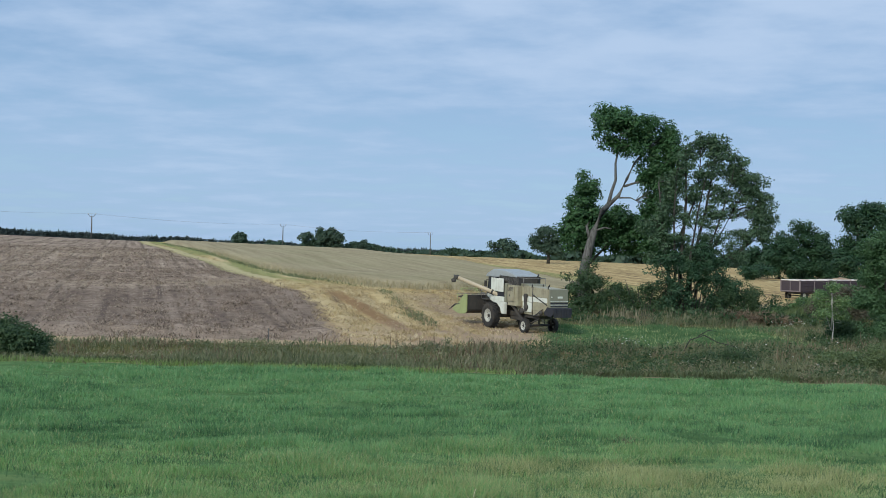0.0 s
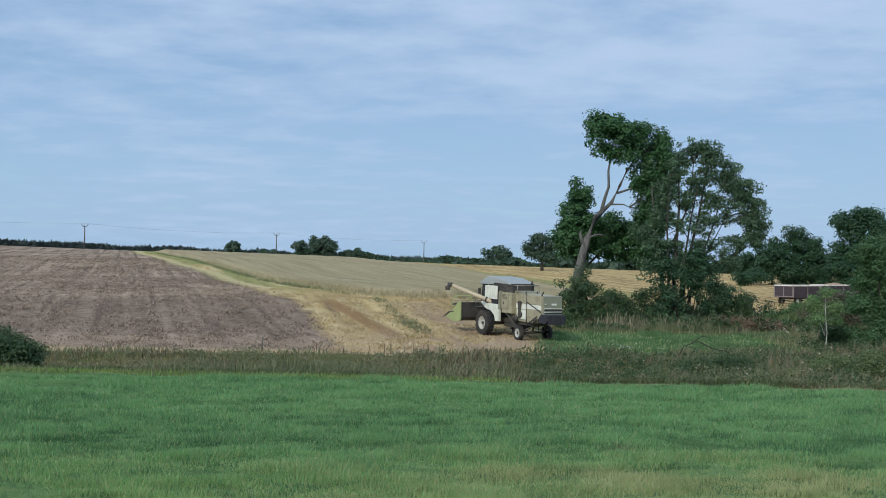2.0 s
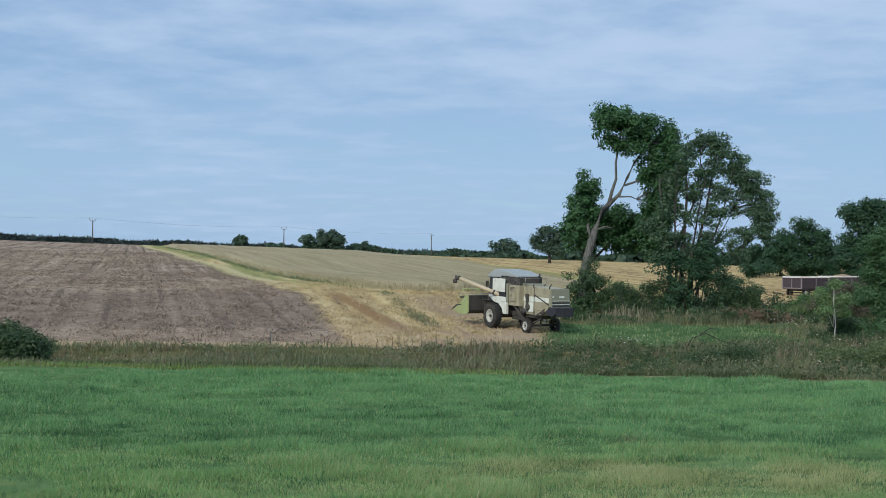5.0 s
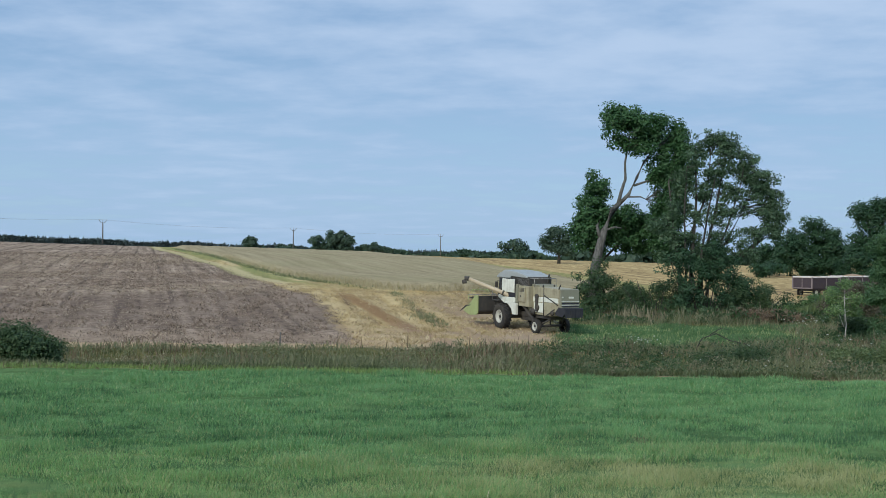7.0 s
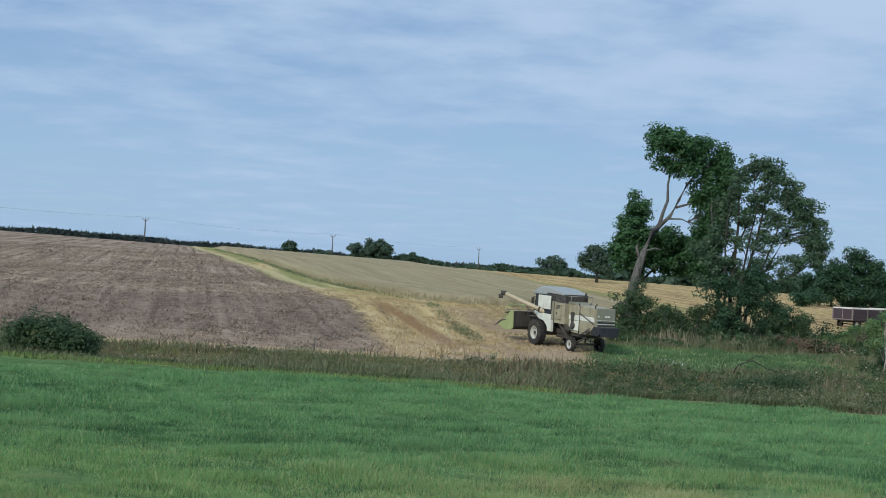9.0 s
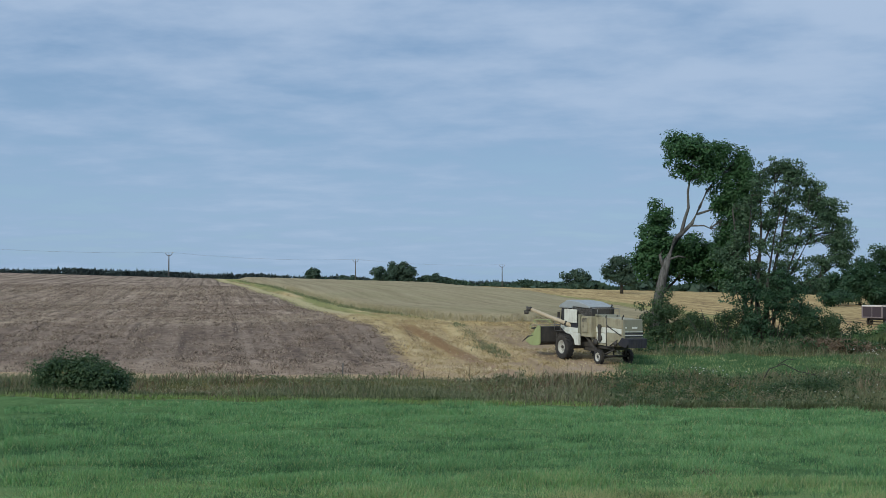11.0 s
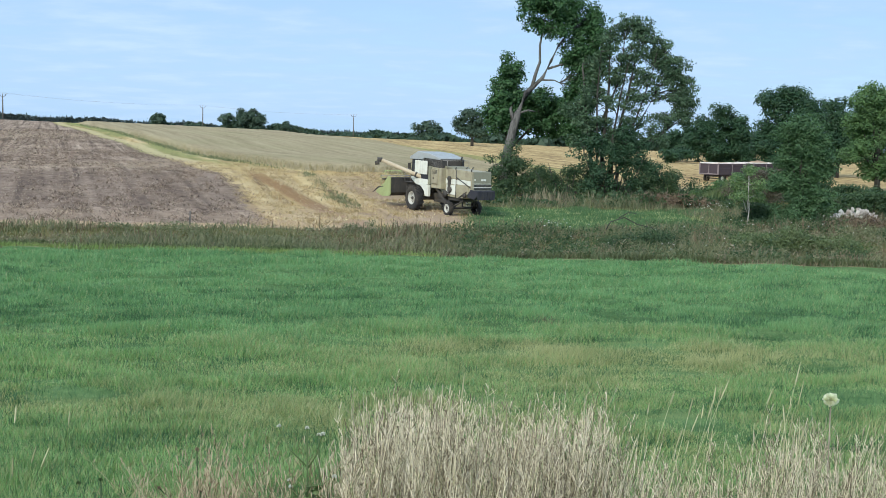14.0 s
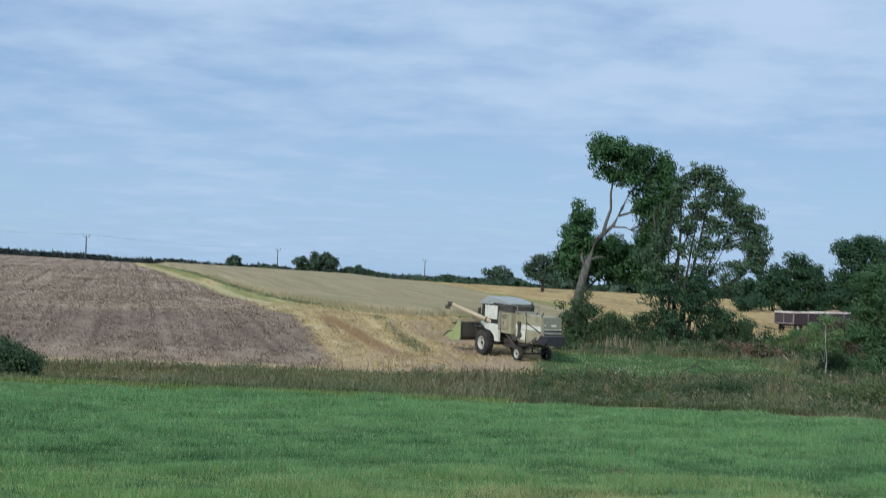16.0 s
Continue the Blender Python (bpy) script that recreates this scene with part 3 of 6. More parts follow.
def tilled_clods():
    n = 270000
    r = 56 * (230 / 56) ** rng.uniform(0, 1, n)
    az = np.radians(rng.uniform(-28, 0, n))
    xy = np.stack([r * np.sin(az), r * np.cos(az)], -1)
    x, y = xy.T
    across = x * 0.964 + y * 0.267
    thick = lumps(np.stack([across * 0.5, (y * 0.964 - x * 0.267) * 0.22], -1), 1.0, 2)
    ok = (in_tilled(x, y) + rng.normal(0, 0.8, n) > 0) & (rng.uniform(0, 1, n) < 0.25 + 0.8 * thick)
    xy, r, thick = xy[ok], r[ok], thick[ok]
    across = xy[:, 0] * 0.964 + xy[:, 1] * 0.267 + 0.3 * np.sin(xy[:, 1] * 0.11)
    lane = np.abs(across - np.round(across / 2.9) * 2.9) < 0.30
    pale = rng.uniform(0, 1, len(xy)) < (0.08 + 0.55 * lumps(xy * [0.3, 0.12], 1.0, 5)) * np.interp(xy[:, 1], [62, 70, 86, 96], [0.8, 0.45, 0.45, 1.0]) * np.where(lane & (lumps(xy, 0.12, 14) > 0.42), 0.0, 1.0)
    tall = rng.uniform(0.02, 0.13, len(xy)) * (0.85 + r / 260) * np.where(lane, 0.6, 1.0)
    wide = rng.uniform(0.05, 0.16, len(xy)) * (r / 90)
    blades("soil_clods", xy[~pale], tall[~pale], wide[~pale], SOIL_CLOD, "dark rough clods of the tilled soil", "soil", 0.7)
    blades("straw_litter", xy[pale], tall[pale], wide[pale] * 0.8, TILL_LITTER, "pale straw litter on the tilled soil", "straw", 0.9)


def windrows():
    n = 70000
    y = 57 * (115 / 57) ** rng.uniform(0, 1, n)
    x = rng.uniform(-16, 8, n)
    xy = np.stack([x, y], -1)
    across = x * 0.964 + y * 0.267
    row = sum(np.exp(-((across + 0.25 * np.sin(y * 0.23) - line) / 0.5) ** 2) for line in (13.3, 16.75, 19.6, 24.3))
    ok = (in_tilled(x, y) < -0.3) & (in_barley(x, y) < -0.5) & (in_green(x, y) < 0) & (in_weeds(x, y) < 0) & (rng.uniform(0, 1, n) < (0.03 + row) * (0.3 + lumps(xy, 0.5, 8)))
    xy = xy[ok]
    blades("loose_straw", xy, rng.uniform(0.04, 0.17, len(xy)), np.full(len(xy), 0.06), STRAW, "loose straw lying in swaths on the stubble", "straw", 0.8)


def stubble_clumps():
    n = 90000
    y = 57 * (100 / 57) ** rng.uniform(0, 1, n)
    xy = np.stack([rng.uniform(-12, 9, n), y], -1)
    x = xy[:, 0]
    ok = (in_tilled(x, y) < -0.3) & (in_barley(x, y) < -0.5) & (in_green(x, y) < 0.3) & (in_weeds(x, y) < 0) & (rng.uniform(0, 1, n) < 0.7 * lumps(xy * [1.0, 0.6], 1.6, 15) ** 2 * np.where((np.abs(x * 0.964 + y * 0.267 - 15.5) < 0.7) & (y > 66), 0.12, 1.0))
    xy = xy[ok]
    pick = lumps(xy, 0.9, 16) + rng.normal(0, 0.15, len(xy)) > 0.42
    tall, wide = rng.uniform(0.03, 0.16, len(xy)), rng.uniform(0.05, 0.15, len(xy))
    blades("straw_clumps", xy[pick], tall[pick], wide[pick], LITTER, "pale clumps of trampled straw on the stubble", "straw", 0.9)
    blades("darker_stubble", xy[~pick], tall[~pick], wide[~pick], STRAW, "darker straw stubble between pale clumps", "stubble", 0.7)


def weedy_line():
    """Green weeds that run on from the barley's corner over the stubble."""
    n = 1300
    u = rng.uniform(0, 1, n)
    xy = np.stack([np.interp(u, [0, 0.5, 1], [-5.0, -3.3, -0.4]) + rng.normal(0, 0.35, n), np.interp(u, [0, 0.5, 1], [94.7, 81.5, 68.7]) + rng.normal(0, 0.8, n)], -1)
    xy = xy[rng.uniform(0, 1, n) < 0.2 + lumps(xy, 0.6, 18)]
    tuft = np.stack([rng.normal(-1.9, 0.4, 260), rng.normal(74.0, 0.8, 260)], -1)
    xy = np.concatenate([xy, tuft])
    blades("weedy_line", xy, rng.uniform(0.04, 0.22, len(xy)), np.full(len(xy), 0.05), RANK, "line of green weeds left standing in the stubble", "weeds", 0.5, droop=0.1)


def crop_margin():
    """Dark weeds at the foot of the standing barley."""
    n = 6500
    y = 96 * (285 / 96) ** rng.uniform(0, 1, n)
    xy = np.stack([barley_left(y) + rng.normal(-0.5, 0.45, n), y], -1)
    xy = xy[rng.uniform(0, 1, n) < (0.1 + lumps(xy, 0.25, 19)) * np.interp(y, [112, 125, 150], [0.3, 0.6, 1.0])]
    blades("crop_margin_weeds", xy, rng.uniform(0.05, 0.34, len(xy)), np.full(len(xy), 0.07), RANK, "dull-green weeds along the barley's edge", "weeds", 0.4, droop=0.1)


def ditch_weeds():
    """Low ditch weeds behind the meadow's edge, coloured dark for the shadow gap."""
    n = 26000
    x = rng.uniform(-26, 34, n)
    xy = np.stack([x, meadow_edge(x) + rng.uniform(0.35, 1.3, n)], -1)
    xy = xy[rng.uniform(0, 1, n) < 0.05 + 0.95 * lumps(xy, 0.7, 25) ** 1.3]
    blades("ditch_weeds", xy, rng.uniform(0.12, 0.42, len(xy)), np.full(len(xy), 0.04), DITCH_SHADE, "low olive weeds coloured dark for the ditch's shadow beside the meadow", "weeds", 0.35, droop=0.15)


def reeds():
    n = 4200
    xy = np.stack([rng.uniform(6.5, 23.5, n), rng.normal(78, 1.5, n)], -1)
    xy = xy[rng.uniform(0, 1, n) < 0.0 + 0.45 * lumps(xy, 0.6, 12)]
    blades("tall_dead_grass", xy, rng.uniform(0.4, 1.4, len(xy)) * (0.3 + 0.8 * lumps(xy, 0.9, 13)), np.full(len(xy), 0.045), RANK_TAN, "tall dead grass standing before the trees", "grass", 0.12, droop=0.1)
    n = 9000
    x = rng.uniform(-26, 3, n)
    xy = np.stack([x, meadow_edge(x) + rng.normal(0.25, 0.22, n)], -1)
    blades("edge_grass", xy, rng.uniform(0.08, 0.28, n), np.full(n, 0.03), EDGE_GRASS, "pale yellow-green grass along the meadow edge", "grass", 0.5)


meadow()
tilled_clods()
windrows()
stubble_clumps()
weedy_line()
crop_margin()
ditch_weeds()
reeds()
clearing()
weed_strip()
cut_straw()
barley_edge()

# ---- trees and bushes ----
LEAF_DARK = plant("maple_leaves", (0.013, 0.048, 0.022), (0.082, 0.178, 0.068), 0.22, 1.2, 0.5, single=0.22, gloss=0.3)
LEAF_GREY = plant("ash_leaves", (0.011, 0.040, 0.021), (0.118, 0.195, 0.108), 0.2, 1.2, 0.5, single=0.3, gloss=0.35)
LEAF_BUSH = plant("bush_leaves", (0.021, 0.055, 0.030), (0.092, 0.145, 0.068), 0.3, 0.8, dry=(0.22, 0.14, 0.07), single=0.42)
LEAF_FRESH = plant("fresh_leaves", (0.026, 0.074, 0.030), (0.165, 0.280, 0.110), 0.3, 1.0, 0.5, single=0.25, gloss=0.3)
LEAF_YOUNG = plant("young_ash_leaves", (0.018, 0.060, 0.028), (0.112, 0.205, 0.090), 0.25, 1.4, 0.5, single=0.25, gloss=0.3)
DEAD_BRUSH = plant("dead_brush", (0.060, 0.062, 0.042), (0.165, 0.145, 0.105), 0.2, 0.9, single=0.5)
DITCH_BUSH = plant("olive_willow_leaves", (0.060, 0.095, 0.042), (0.185, 0.235, 0.110), 0.3, 0.9, single=0.4)
LEAF_BIRCH = plant("birch_leaves", (0.08, 0.15, 0.07), (0.24, 0.34, 0.16), 0.4, 0.6)
LEAF_WOOD = plant("wood_leaves", (0.010, 0.036, 0.022), (0.055, 0.118, 0.056), 0.2, 0.8, 0.5, single=0.22, gloss=0.3)
# Far foliage: distance haze is mixed into these two colours, greyer and bluer.
LEAF_FAR = plant("haze_tinted_leaves", (0.024, 0.052, 0.040), (0.085, 0.135, 0.092), 0.25, 0.3, single=0.3)
NEEDLES = plant("haze_tinted_conifers", (0.046, 0.068, 0.074), (0.075, 0.102, 0.102), 0.1, 0.1)
BARK = bark("grey_bark", (0.036, 0.036, 0.035), (0.200, 0.195, 0.185))
BARK_DARK = bark("dark_bark", (0.026, 0.025, 0.022), (0.088, 0.082, 0.074))
BIRCH = bark("pale_bark", (0.30, 0.28, 0.25), (0.62, 0.60, 0.56))


def leaf_cloud(name, blobs, count, size, mat, parent, clump=0.45, hollow=0.35, label="", seed=1, per=52):
    """Leaves in rounded clumps through a set of ellipsoids (x, y, z, rx, ry, rz): bent pairs of triangles that face out of their clump and up."""
    g = np.random.default_rng(seed)
    b = np.array(blobs, float)
    share = b[:, 3] * b[:, 5] * np.sqrt(b[:, 4])
    share /= share.sum()
    nclump = max(8, int(count / per))
    which = g.choice(len(b), nclump, p=share)
    d = g.normal(size=(nclump, 3))
    d /= np.linalg.norm(d, axis=1)[:, None]
    rad = (hollow + (1 - hollow) * g.uniform(0, 1, nclump) ** 0.6) * g.uniform(0.85, 1.15, nclump)
    centre = b[which, :3] + d * rad[:, None] * b[which, 3:]
    size_c = clump * g.uniform(0.55, 1.5, nclump)
    k = g.choice(nclump, count, p=size_c ** 2 / (size_c ** 2).sum())
    o = g.normal(size=(count, 3))
    o /= np.linalg.norm(o, axis=1)[:, None]
    stray = np.where(g.uniform(0, 1, count) < 0.10, g.uniform(1.0, 1.45, count), 1.0)
    p = centre[k] + o * [1.25, 1.25, 0.85] * (size_c[k] * (0.45 + 0.75 * g.uniform(0, 1, count) ** 0.7) * stray)[:, None] * 1.25
    up = o * [0.9, 0.9, 0.8] + [0, 0, 0.5] + 0.32 * g.normal(size=(count, 3))
    up /= np.linalg.norm(up, axis=1)[:, None]
    a = np.cross(up, g.normal(size=(count, 3)))
    a /= np.linalg.norm(a, axis=1)[:, None]
    s = np.cross(up, a)
    ln = size * g.uniform(0.6, 1.35, count)[:, None]
    v = np.stack([p, p + a * ln * 0.5 + s * ln * 0.38 + up * ln * 0.12, p + a * ln, p + a * ln * 0.5 - s * ln * 0.38 + up * ln * 0.12], 1).reshape(-1, 3)
    q = np.arange(count)[:, None] * 4
    f = np.concatenate([q + [0, 1, 2], q + [0, 2, 3]])
    return from_arrays(name, v, f, mat, parent, label), centre


def limbs(bm, forks, sides=8):
    for pts, r0, r1 in forks:
        n = len(pts)
        tube(bm, pts, [r0 + (r1 - r0) * i / (n - 1) for i in range(n)], sides)


def twigs(bm, starts, centres, many, r, seed=3):
    """Thin branches from points on the limbs to clumps of leaves."""
    g = np.random.default_rng(seed)
    st = np.array(starts)
    for c in centres[g.choice(len(centres), min(many, len(centres)), replace=False)]:
        reach = st[np.argmin(np.linalg.norm(st - c, axis=1) + np.where(st[:, 2] > c[2], 1.5, 0))]
        if np.linalg.norm(c - reach) > 2.6:
            continue
        mid = reach * 0.5 + c * 0.5 + g.normal(0, 0.15, 3) + [0, 0, 0.12 * np.linalg.norm(c - reach)]
        tube(bm, [reach, mid, c], [r, r * 0.6, r * 0.25], 5, False)


def tree(label, at, forks, blobs, leaves, size, leaf_mat, bark_mat, category="tree", name="tree", clump=0.45, twig=60, twig_r=0.03, hollow=0.35, seed=1, group="", per=130):
    x, y = at
    ob = thing(name, label, category, pose(x, y, ground_z(x, y)), group)
    crown, centres = leaf_cloud("crown", blobs, leaves, size, leaf_mat, ob, clump, hollow, seed=seed, per=per)
    for i, fork in enumerate(forks):
        bm = bmesh.new()
        limbs(bm, [fork])
        part("limb" if i else "trunk", bm, bark_mat, ob)
    starts = [np.array(p) * (1 - u) + np.array(q) * u for pts, _, _ in forks for p, q in zip(pts[1:], pts[2:] + pts[-1:]) for u in (0.0, 0.25, 0.5, 0.75)]
    if twig:
        bm = bmesh.new()
        twigs(bm, starts, centres, twig, twig_r, seed)
        tagged(part("branchwork", bm, bark_mat, ob), kind="stuff")
    return ob


def main_tree():
    forks = [([(-0.3, 0, -0.4), (-0.1, 0, 1.6), (0.05, 0, 3.0), (0.45, 0, 4.9), (0.75, 0, 6.1), (1.45, 0.1, 7.8), (1.9, 0.1, 8.3)], 0.48, 0.20),
             ([(1.85, 0.1, 8.2), (2.15, 0.1, 9.4), (2.45, 0.15, 10.3), (2.4, 0.1, 11.6), (2.65, 0.1, 13.0), (2.9, 0.2, 14.6)], 0.15, 0.04),
             ([(1.85, 0.1, 8.2), (2.7, 0, 9.1), (3.3, -0.1, 10.4), (3.85, 0, 11.6), (4.6, 0.2, 12.6), (5.6, 0.3, 13.6)], 0.16, 0.04),
             ([(3.1, 0, 9.8), (4.3, 0.3, 10.2), (5.6, 0.4, 10.9)], 0.10, 0.04),
             ([(2.5, 0, 8.9), (3.6, -0.2, 8.9), (4.0, -0.3, 8.7)], 0.08, 0.03),
             ([(0.75, 0, 6.2), (1.6, -0.3, 6.5), (2.15, -0.3, 6.4)], 0.10, 0.04),
             ([(0.55, 0, 5.3), (0.2, -0.1, 6.6), (0.45, -0.1, 7.0)], 0.16, 0.06)]
    blobs = [(2.3, 0, 14.3, 1.75, 1.6, 1.6), (1.75, 0, 15.3, 1.1, 1.2, 1.0), (3.9, 0, 14.6, 1.8, 1.6, 1.1), (5.4, 0.2, 14.0, 1.5, 1.4, 1.2),
             (3.4, 0, 12.9, 1.5, 1.2, 0.7), (6.3, 0.3, 12.2, 1.4, 1.4, 1.8), (5.4, 0.3, 11.0, 1.5, 1.3, 1.3), (6.6, 0.3, 13.8, 1.0, 1.0, 1.0),
             (5.9, 0.5, 9.7, 1.5, 1.4, 1.4), (6.0, 0.6, 8.0, 1.5, 1.4, 1.5), (5.3, 0.7, 6.6, 1.3, 1.2, 1.1), (6.2, 0.7, 5.2, 1.5, 1.2, 1.2), (7.0, 0.3, 12.9, 0.8, 0.9, 1.2), (7.0, 0.4, 10.4, 0.9, 1.0, 1.5)]
    tree("tall leaning maple with grey split trunk and lopsided dark-green crown", (11.1, 88.3), forks, blobs, 42000, 0.19, LEAF_DARK, BARK, clump=0.30, twig=200, seed=4, per=95)


def behind_tree():
    forks = [([(0, 0, -0.3), (-0.2, 0, 3), (-0.5, 0, 6)], 0.25, 0.10), ([(-0.2, 0, 3.2), (1.4, 0, 4.9), (2.8, 0, 6.0)], 0.12, 0.05)]
    blobs = [(-0.15, 0, 9.7, 0.85, 1.2, 1.3), (-0.75, 0, 8.1, 1.05, 1.3, 1.2), (-0.45, 0, 6.3, 1.6, 1.6, 1.5), (0.6, 0.3, 7.2, 1.2, 1.2, 1.3),
             (2.9, 0.5, 6.9, 1.8, 1.6, 1.3), (4.4, 0.5, 5.8, 1.9, 1.6, 1.2), (-0.6, 0, 5.3, 1.4, 1.4, 0.7), (2.5, 0.4, 5.4, 1.8, 1.4, 0.8)]
    tree("dense dark-green maple growing behind the leaning trunk", (11.85, 91.5), forks, blobs, 36000, 0.20, LEAF_DARK, BARK_DARK, clump=0.32, twig=110, seed=8, per=105)


def ash_tree():
    forks = [([(-1.0, 0, -0.3), (-1.1, 0, 3), (-1.6, 0, 6.5), (-2.0, 0, 10)], 0.17, 0.05),
             ([(-0.3, 0, -0.3), (-0.2, 0, 4), (0.1, 0, 8.5), (0.0, 0, 12.6)], 0.2, 0.04),
             ([(0.2, 0, -0.3), (0.7, 0, 4), (1.6, 0, 8), (2.2, 0, 11.5)], 0.18, 0.04),
             ([(0.8, 0, 2.5), (2.4, 0, 5.5), (3.7, 0, 8.0), (4.6, 0, 10.2)], 0.12, 0.03), ([(0.5, 0, 1.5), (2.6, 0, 4.0), (4.4, 0, 5.0)], 0.10, 0.03),
             ([(-0.3, 0, 6), (0.9, 0, 9), (1.2, 0.2, 12)], 0.09, 0.03),
             ([(-0.7, -0.2, -0.3), (-0.7, -0.4, 3.5), (-0.9, -0.5, 7.5), (-0.7, -0.4, 11)], 0.12, 0.03), ([(0.5, -0.3, -0.3), (1.2, -0.5, 3.5), (2.4, -0.6, 6.8), (3.4, -0.5, 10)], 0.12, 0.03),
             ([(0.0, -0.3, 0.0), (0.4, -0.6, 4.5), (0.9, -0.7, 8.0), (1.6, -0.6, 11.2)], 0.11, 0.03)]
    blobs = [(1.0, 0, 12.5, 1.2, 1.2, 0.9), (0.0, 0, 11.4, 0.9, 1.2, 1.2), (2.1, 0, 11.5, 1.2, 1.3, 1.0), (3.2, 0, 10.3, 1.1, 1.2, 1.0), (3.9, 0, 9.3, 1.0, 1.2, 1.0), (1.4, 0, 10.2, 1.0, 1.3, 0.9),
             (2.2, 0, 8.9, 1.1, 1.3, 1.0), (0.5, 0, 8.9, 1.0, 1.3, 1.2), (-0.9, 0, 9.6, 0.9, 1.3, 1.3), (-1.3, 0, 7.6, 1.0, 1.3, 1.0), (0.1, 0, 7.0, 1.1, 1.4, 1.0), (1.6, 0, 7.2, 1.1, 1.4, 1.0), (3.0, 0, 7.5, 1.1, 1.3, 0.8), (4.9, 0, 8.3, 1.1, 1.0, 1.0), (5.2, 0, 6.9, 0.8, 0.8, 0.6), (-1.2, 0, 5.4, 1.3, 1.4, 1.1), (-1.8, 0, 3.9, 1.2, 1.3, 1.1),
             (0.3, 0, 5.2, 1.2, 1.3, 1.0), (1.6, 0, 5.2, 1.2, 1.3, 1.0), (0.9, 0, 3.9, 1.4, 1.3, 1.0), (3.0, 0, 5.9, 0.9, 1.0, 0.6), (4.1, 0, 5.9, 0.9, 0.8, 0.8),
             (3.2, 0, 4.5, 1.1, 1.0, 1.0), (4.7, 0, 7.4, 0.8, 1.0, 0.9), (4.4, 0, 9.4, 1.1, 1.0, 1.0), (-2.4, 0, 6.3, 1.0, 1.2, 1.2), (5.3, 0, 6.2, 0.7, 0.8, 0.8)]
    blobs = [(x * 1.15 + 0.1, y, z * 1.045, rx, ry, rz) for x, y, z, rx, ry, rz in blobs]
    blobs += [(2.5, 0, 13.0, 1.0, 1.0, 0.7), (4.0, 0.1, 11.5, 1.0, 1.0, 0.8), (4.9, -0.1, 10.3, 0.9, 1.0, 0.8), (5.5, 0, 8.8, 0.9, 0.9, 0.8), (6.0, 0.1, 7.5, 0.7, 0.8, 0.6), (5.7, 0, 6.1, 0.7, 0.8, 0.5)]
    tree("tall many-stemmed ash with airy grey-green crown", (18.2, 84.5), forks, blobs, 39000, 0.16, LEAF_GREY, BARK_DARK, clump=0.23, twig=420, twig_r=0.03, hollow=0.15, seed=12, per=62)


def bush(label, at, blobs, leaves, size, mat, seed, name="bush", twig=25, clump=0.28, sprigs=0):
    g = np.random.default_rng(seed + 100)
    for k in range(sprigs):
        b, a = blobs[k % len(blobs)], g.uniform(0, np.pi)
        r = g.uniform(1.05, 1.45)
        blobs = blobs + [(b[0] + b[3] * r * math.cos(a), b[1] + g.normal(0, 0.4), b[2] + b[5] * r * math.sin(a), 0.20, 0.20, 0.28)]
    forks = [([(b[0] * 0.3, b[1] * 0.3, -0.1), (b[0] * 0.7, b[1] * 0.7, b[2] * 0.5), (b[0], b[1], b[2])], 0.04, 0.015) for b in blobs]
    return tree(label, at, forks, blobs, leaves, size, mat, BARK_DARK, "bush", name, clump, twig, 0.018, 0.25, seed, per=110)


main_tree()
behind_tree()
ash_tree()
bush("dark-green elder bush at the foot of the leaning tree", (11.0, 84.5), [(-0.6, 0, 1.4, 1.3, 1.0, 1.2), (1.0, 0, 1.6, 1.2, 1.0, 1.2), (0.2, 0, 2.6, 0.9, 0.8, 0.7), (2.4, 0, 1.3, 1.2, 1, 1.0)], 11000, 0.13, LEAF_BUSH, 21, sprigs=8, twig=120)
bush("mixed hawthorn bush with browning twigs beside tree trunks", (15.2, 83.5), [(-1.4, 0, 1.2, 1.2, 1, 0.9), (0, 0, 1.5, 1.3, 1, 1.1), (1.3, 0, 1.3, 1.3, 1, 1.0), (-0.6, 0, 2.1, 0.8, 0.7, 0.6)], 4600, 0.12, LEAF_BUSH, 22, sprigs=8, twig=200)
bush("dense dark bush under the many-stemmed ash", (18.6, 83.0), [(-1.8, 0, 1.7, 1.3, 1, 1.4), (0.0, 0, 2.0, 1.4, 1, 1.6), (1.8, 0, 1.6, 1.3, 1, 1.3), (0.2, 0, 3.4, 1.3, 1, 1.0), (-1.4, 0, 3.6, 1.2, 1, 1.2), (1.7, 0, 3.3, 1.2, 1, 1.0), (3.0, 0, 2.3, 1.0, 1, 1.0), (-1.0, 0, 4.6, 0.9, 1, 0.8), (0.6, 0, 5.0, 0.9, 1, 0.8)], 15000, 0.14, LEAF_WOOD, 23, sprigs=8, twig=120)
bush("hawthorn bush with arching twigs beside the yellow field", (22.0, 83.0), [(-0.8, 0, 1.4, 1.2, 0.9, 1.0), (0.6, 0, 1.6, 1.2, 0.9, 1.0), (1.4, 0, 0.9, 0.9, 0.8, 0.7)], 7000, 0.12, LEAF_BUSH, 24, sprigs=8, twig=120)
bush("rounded dark-green bush on the meadow's edge", (-17.4, 48.2), [(-1.6, 0, 1.05, 1.1, 0.9, 0.95), (-0.6, 0, 0.95, 0.9, 0.9, 0.8), (-0.1, 0, 0.6, 0.6, 0.7, 0.55), (-2.8, 0, 1.0, 1.1, 0.9, 0.95)], 24000, 0.10, LEAF_BUSH, 25, clump=0.22)

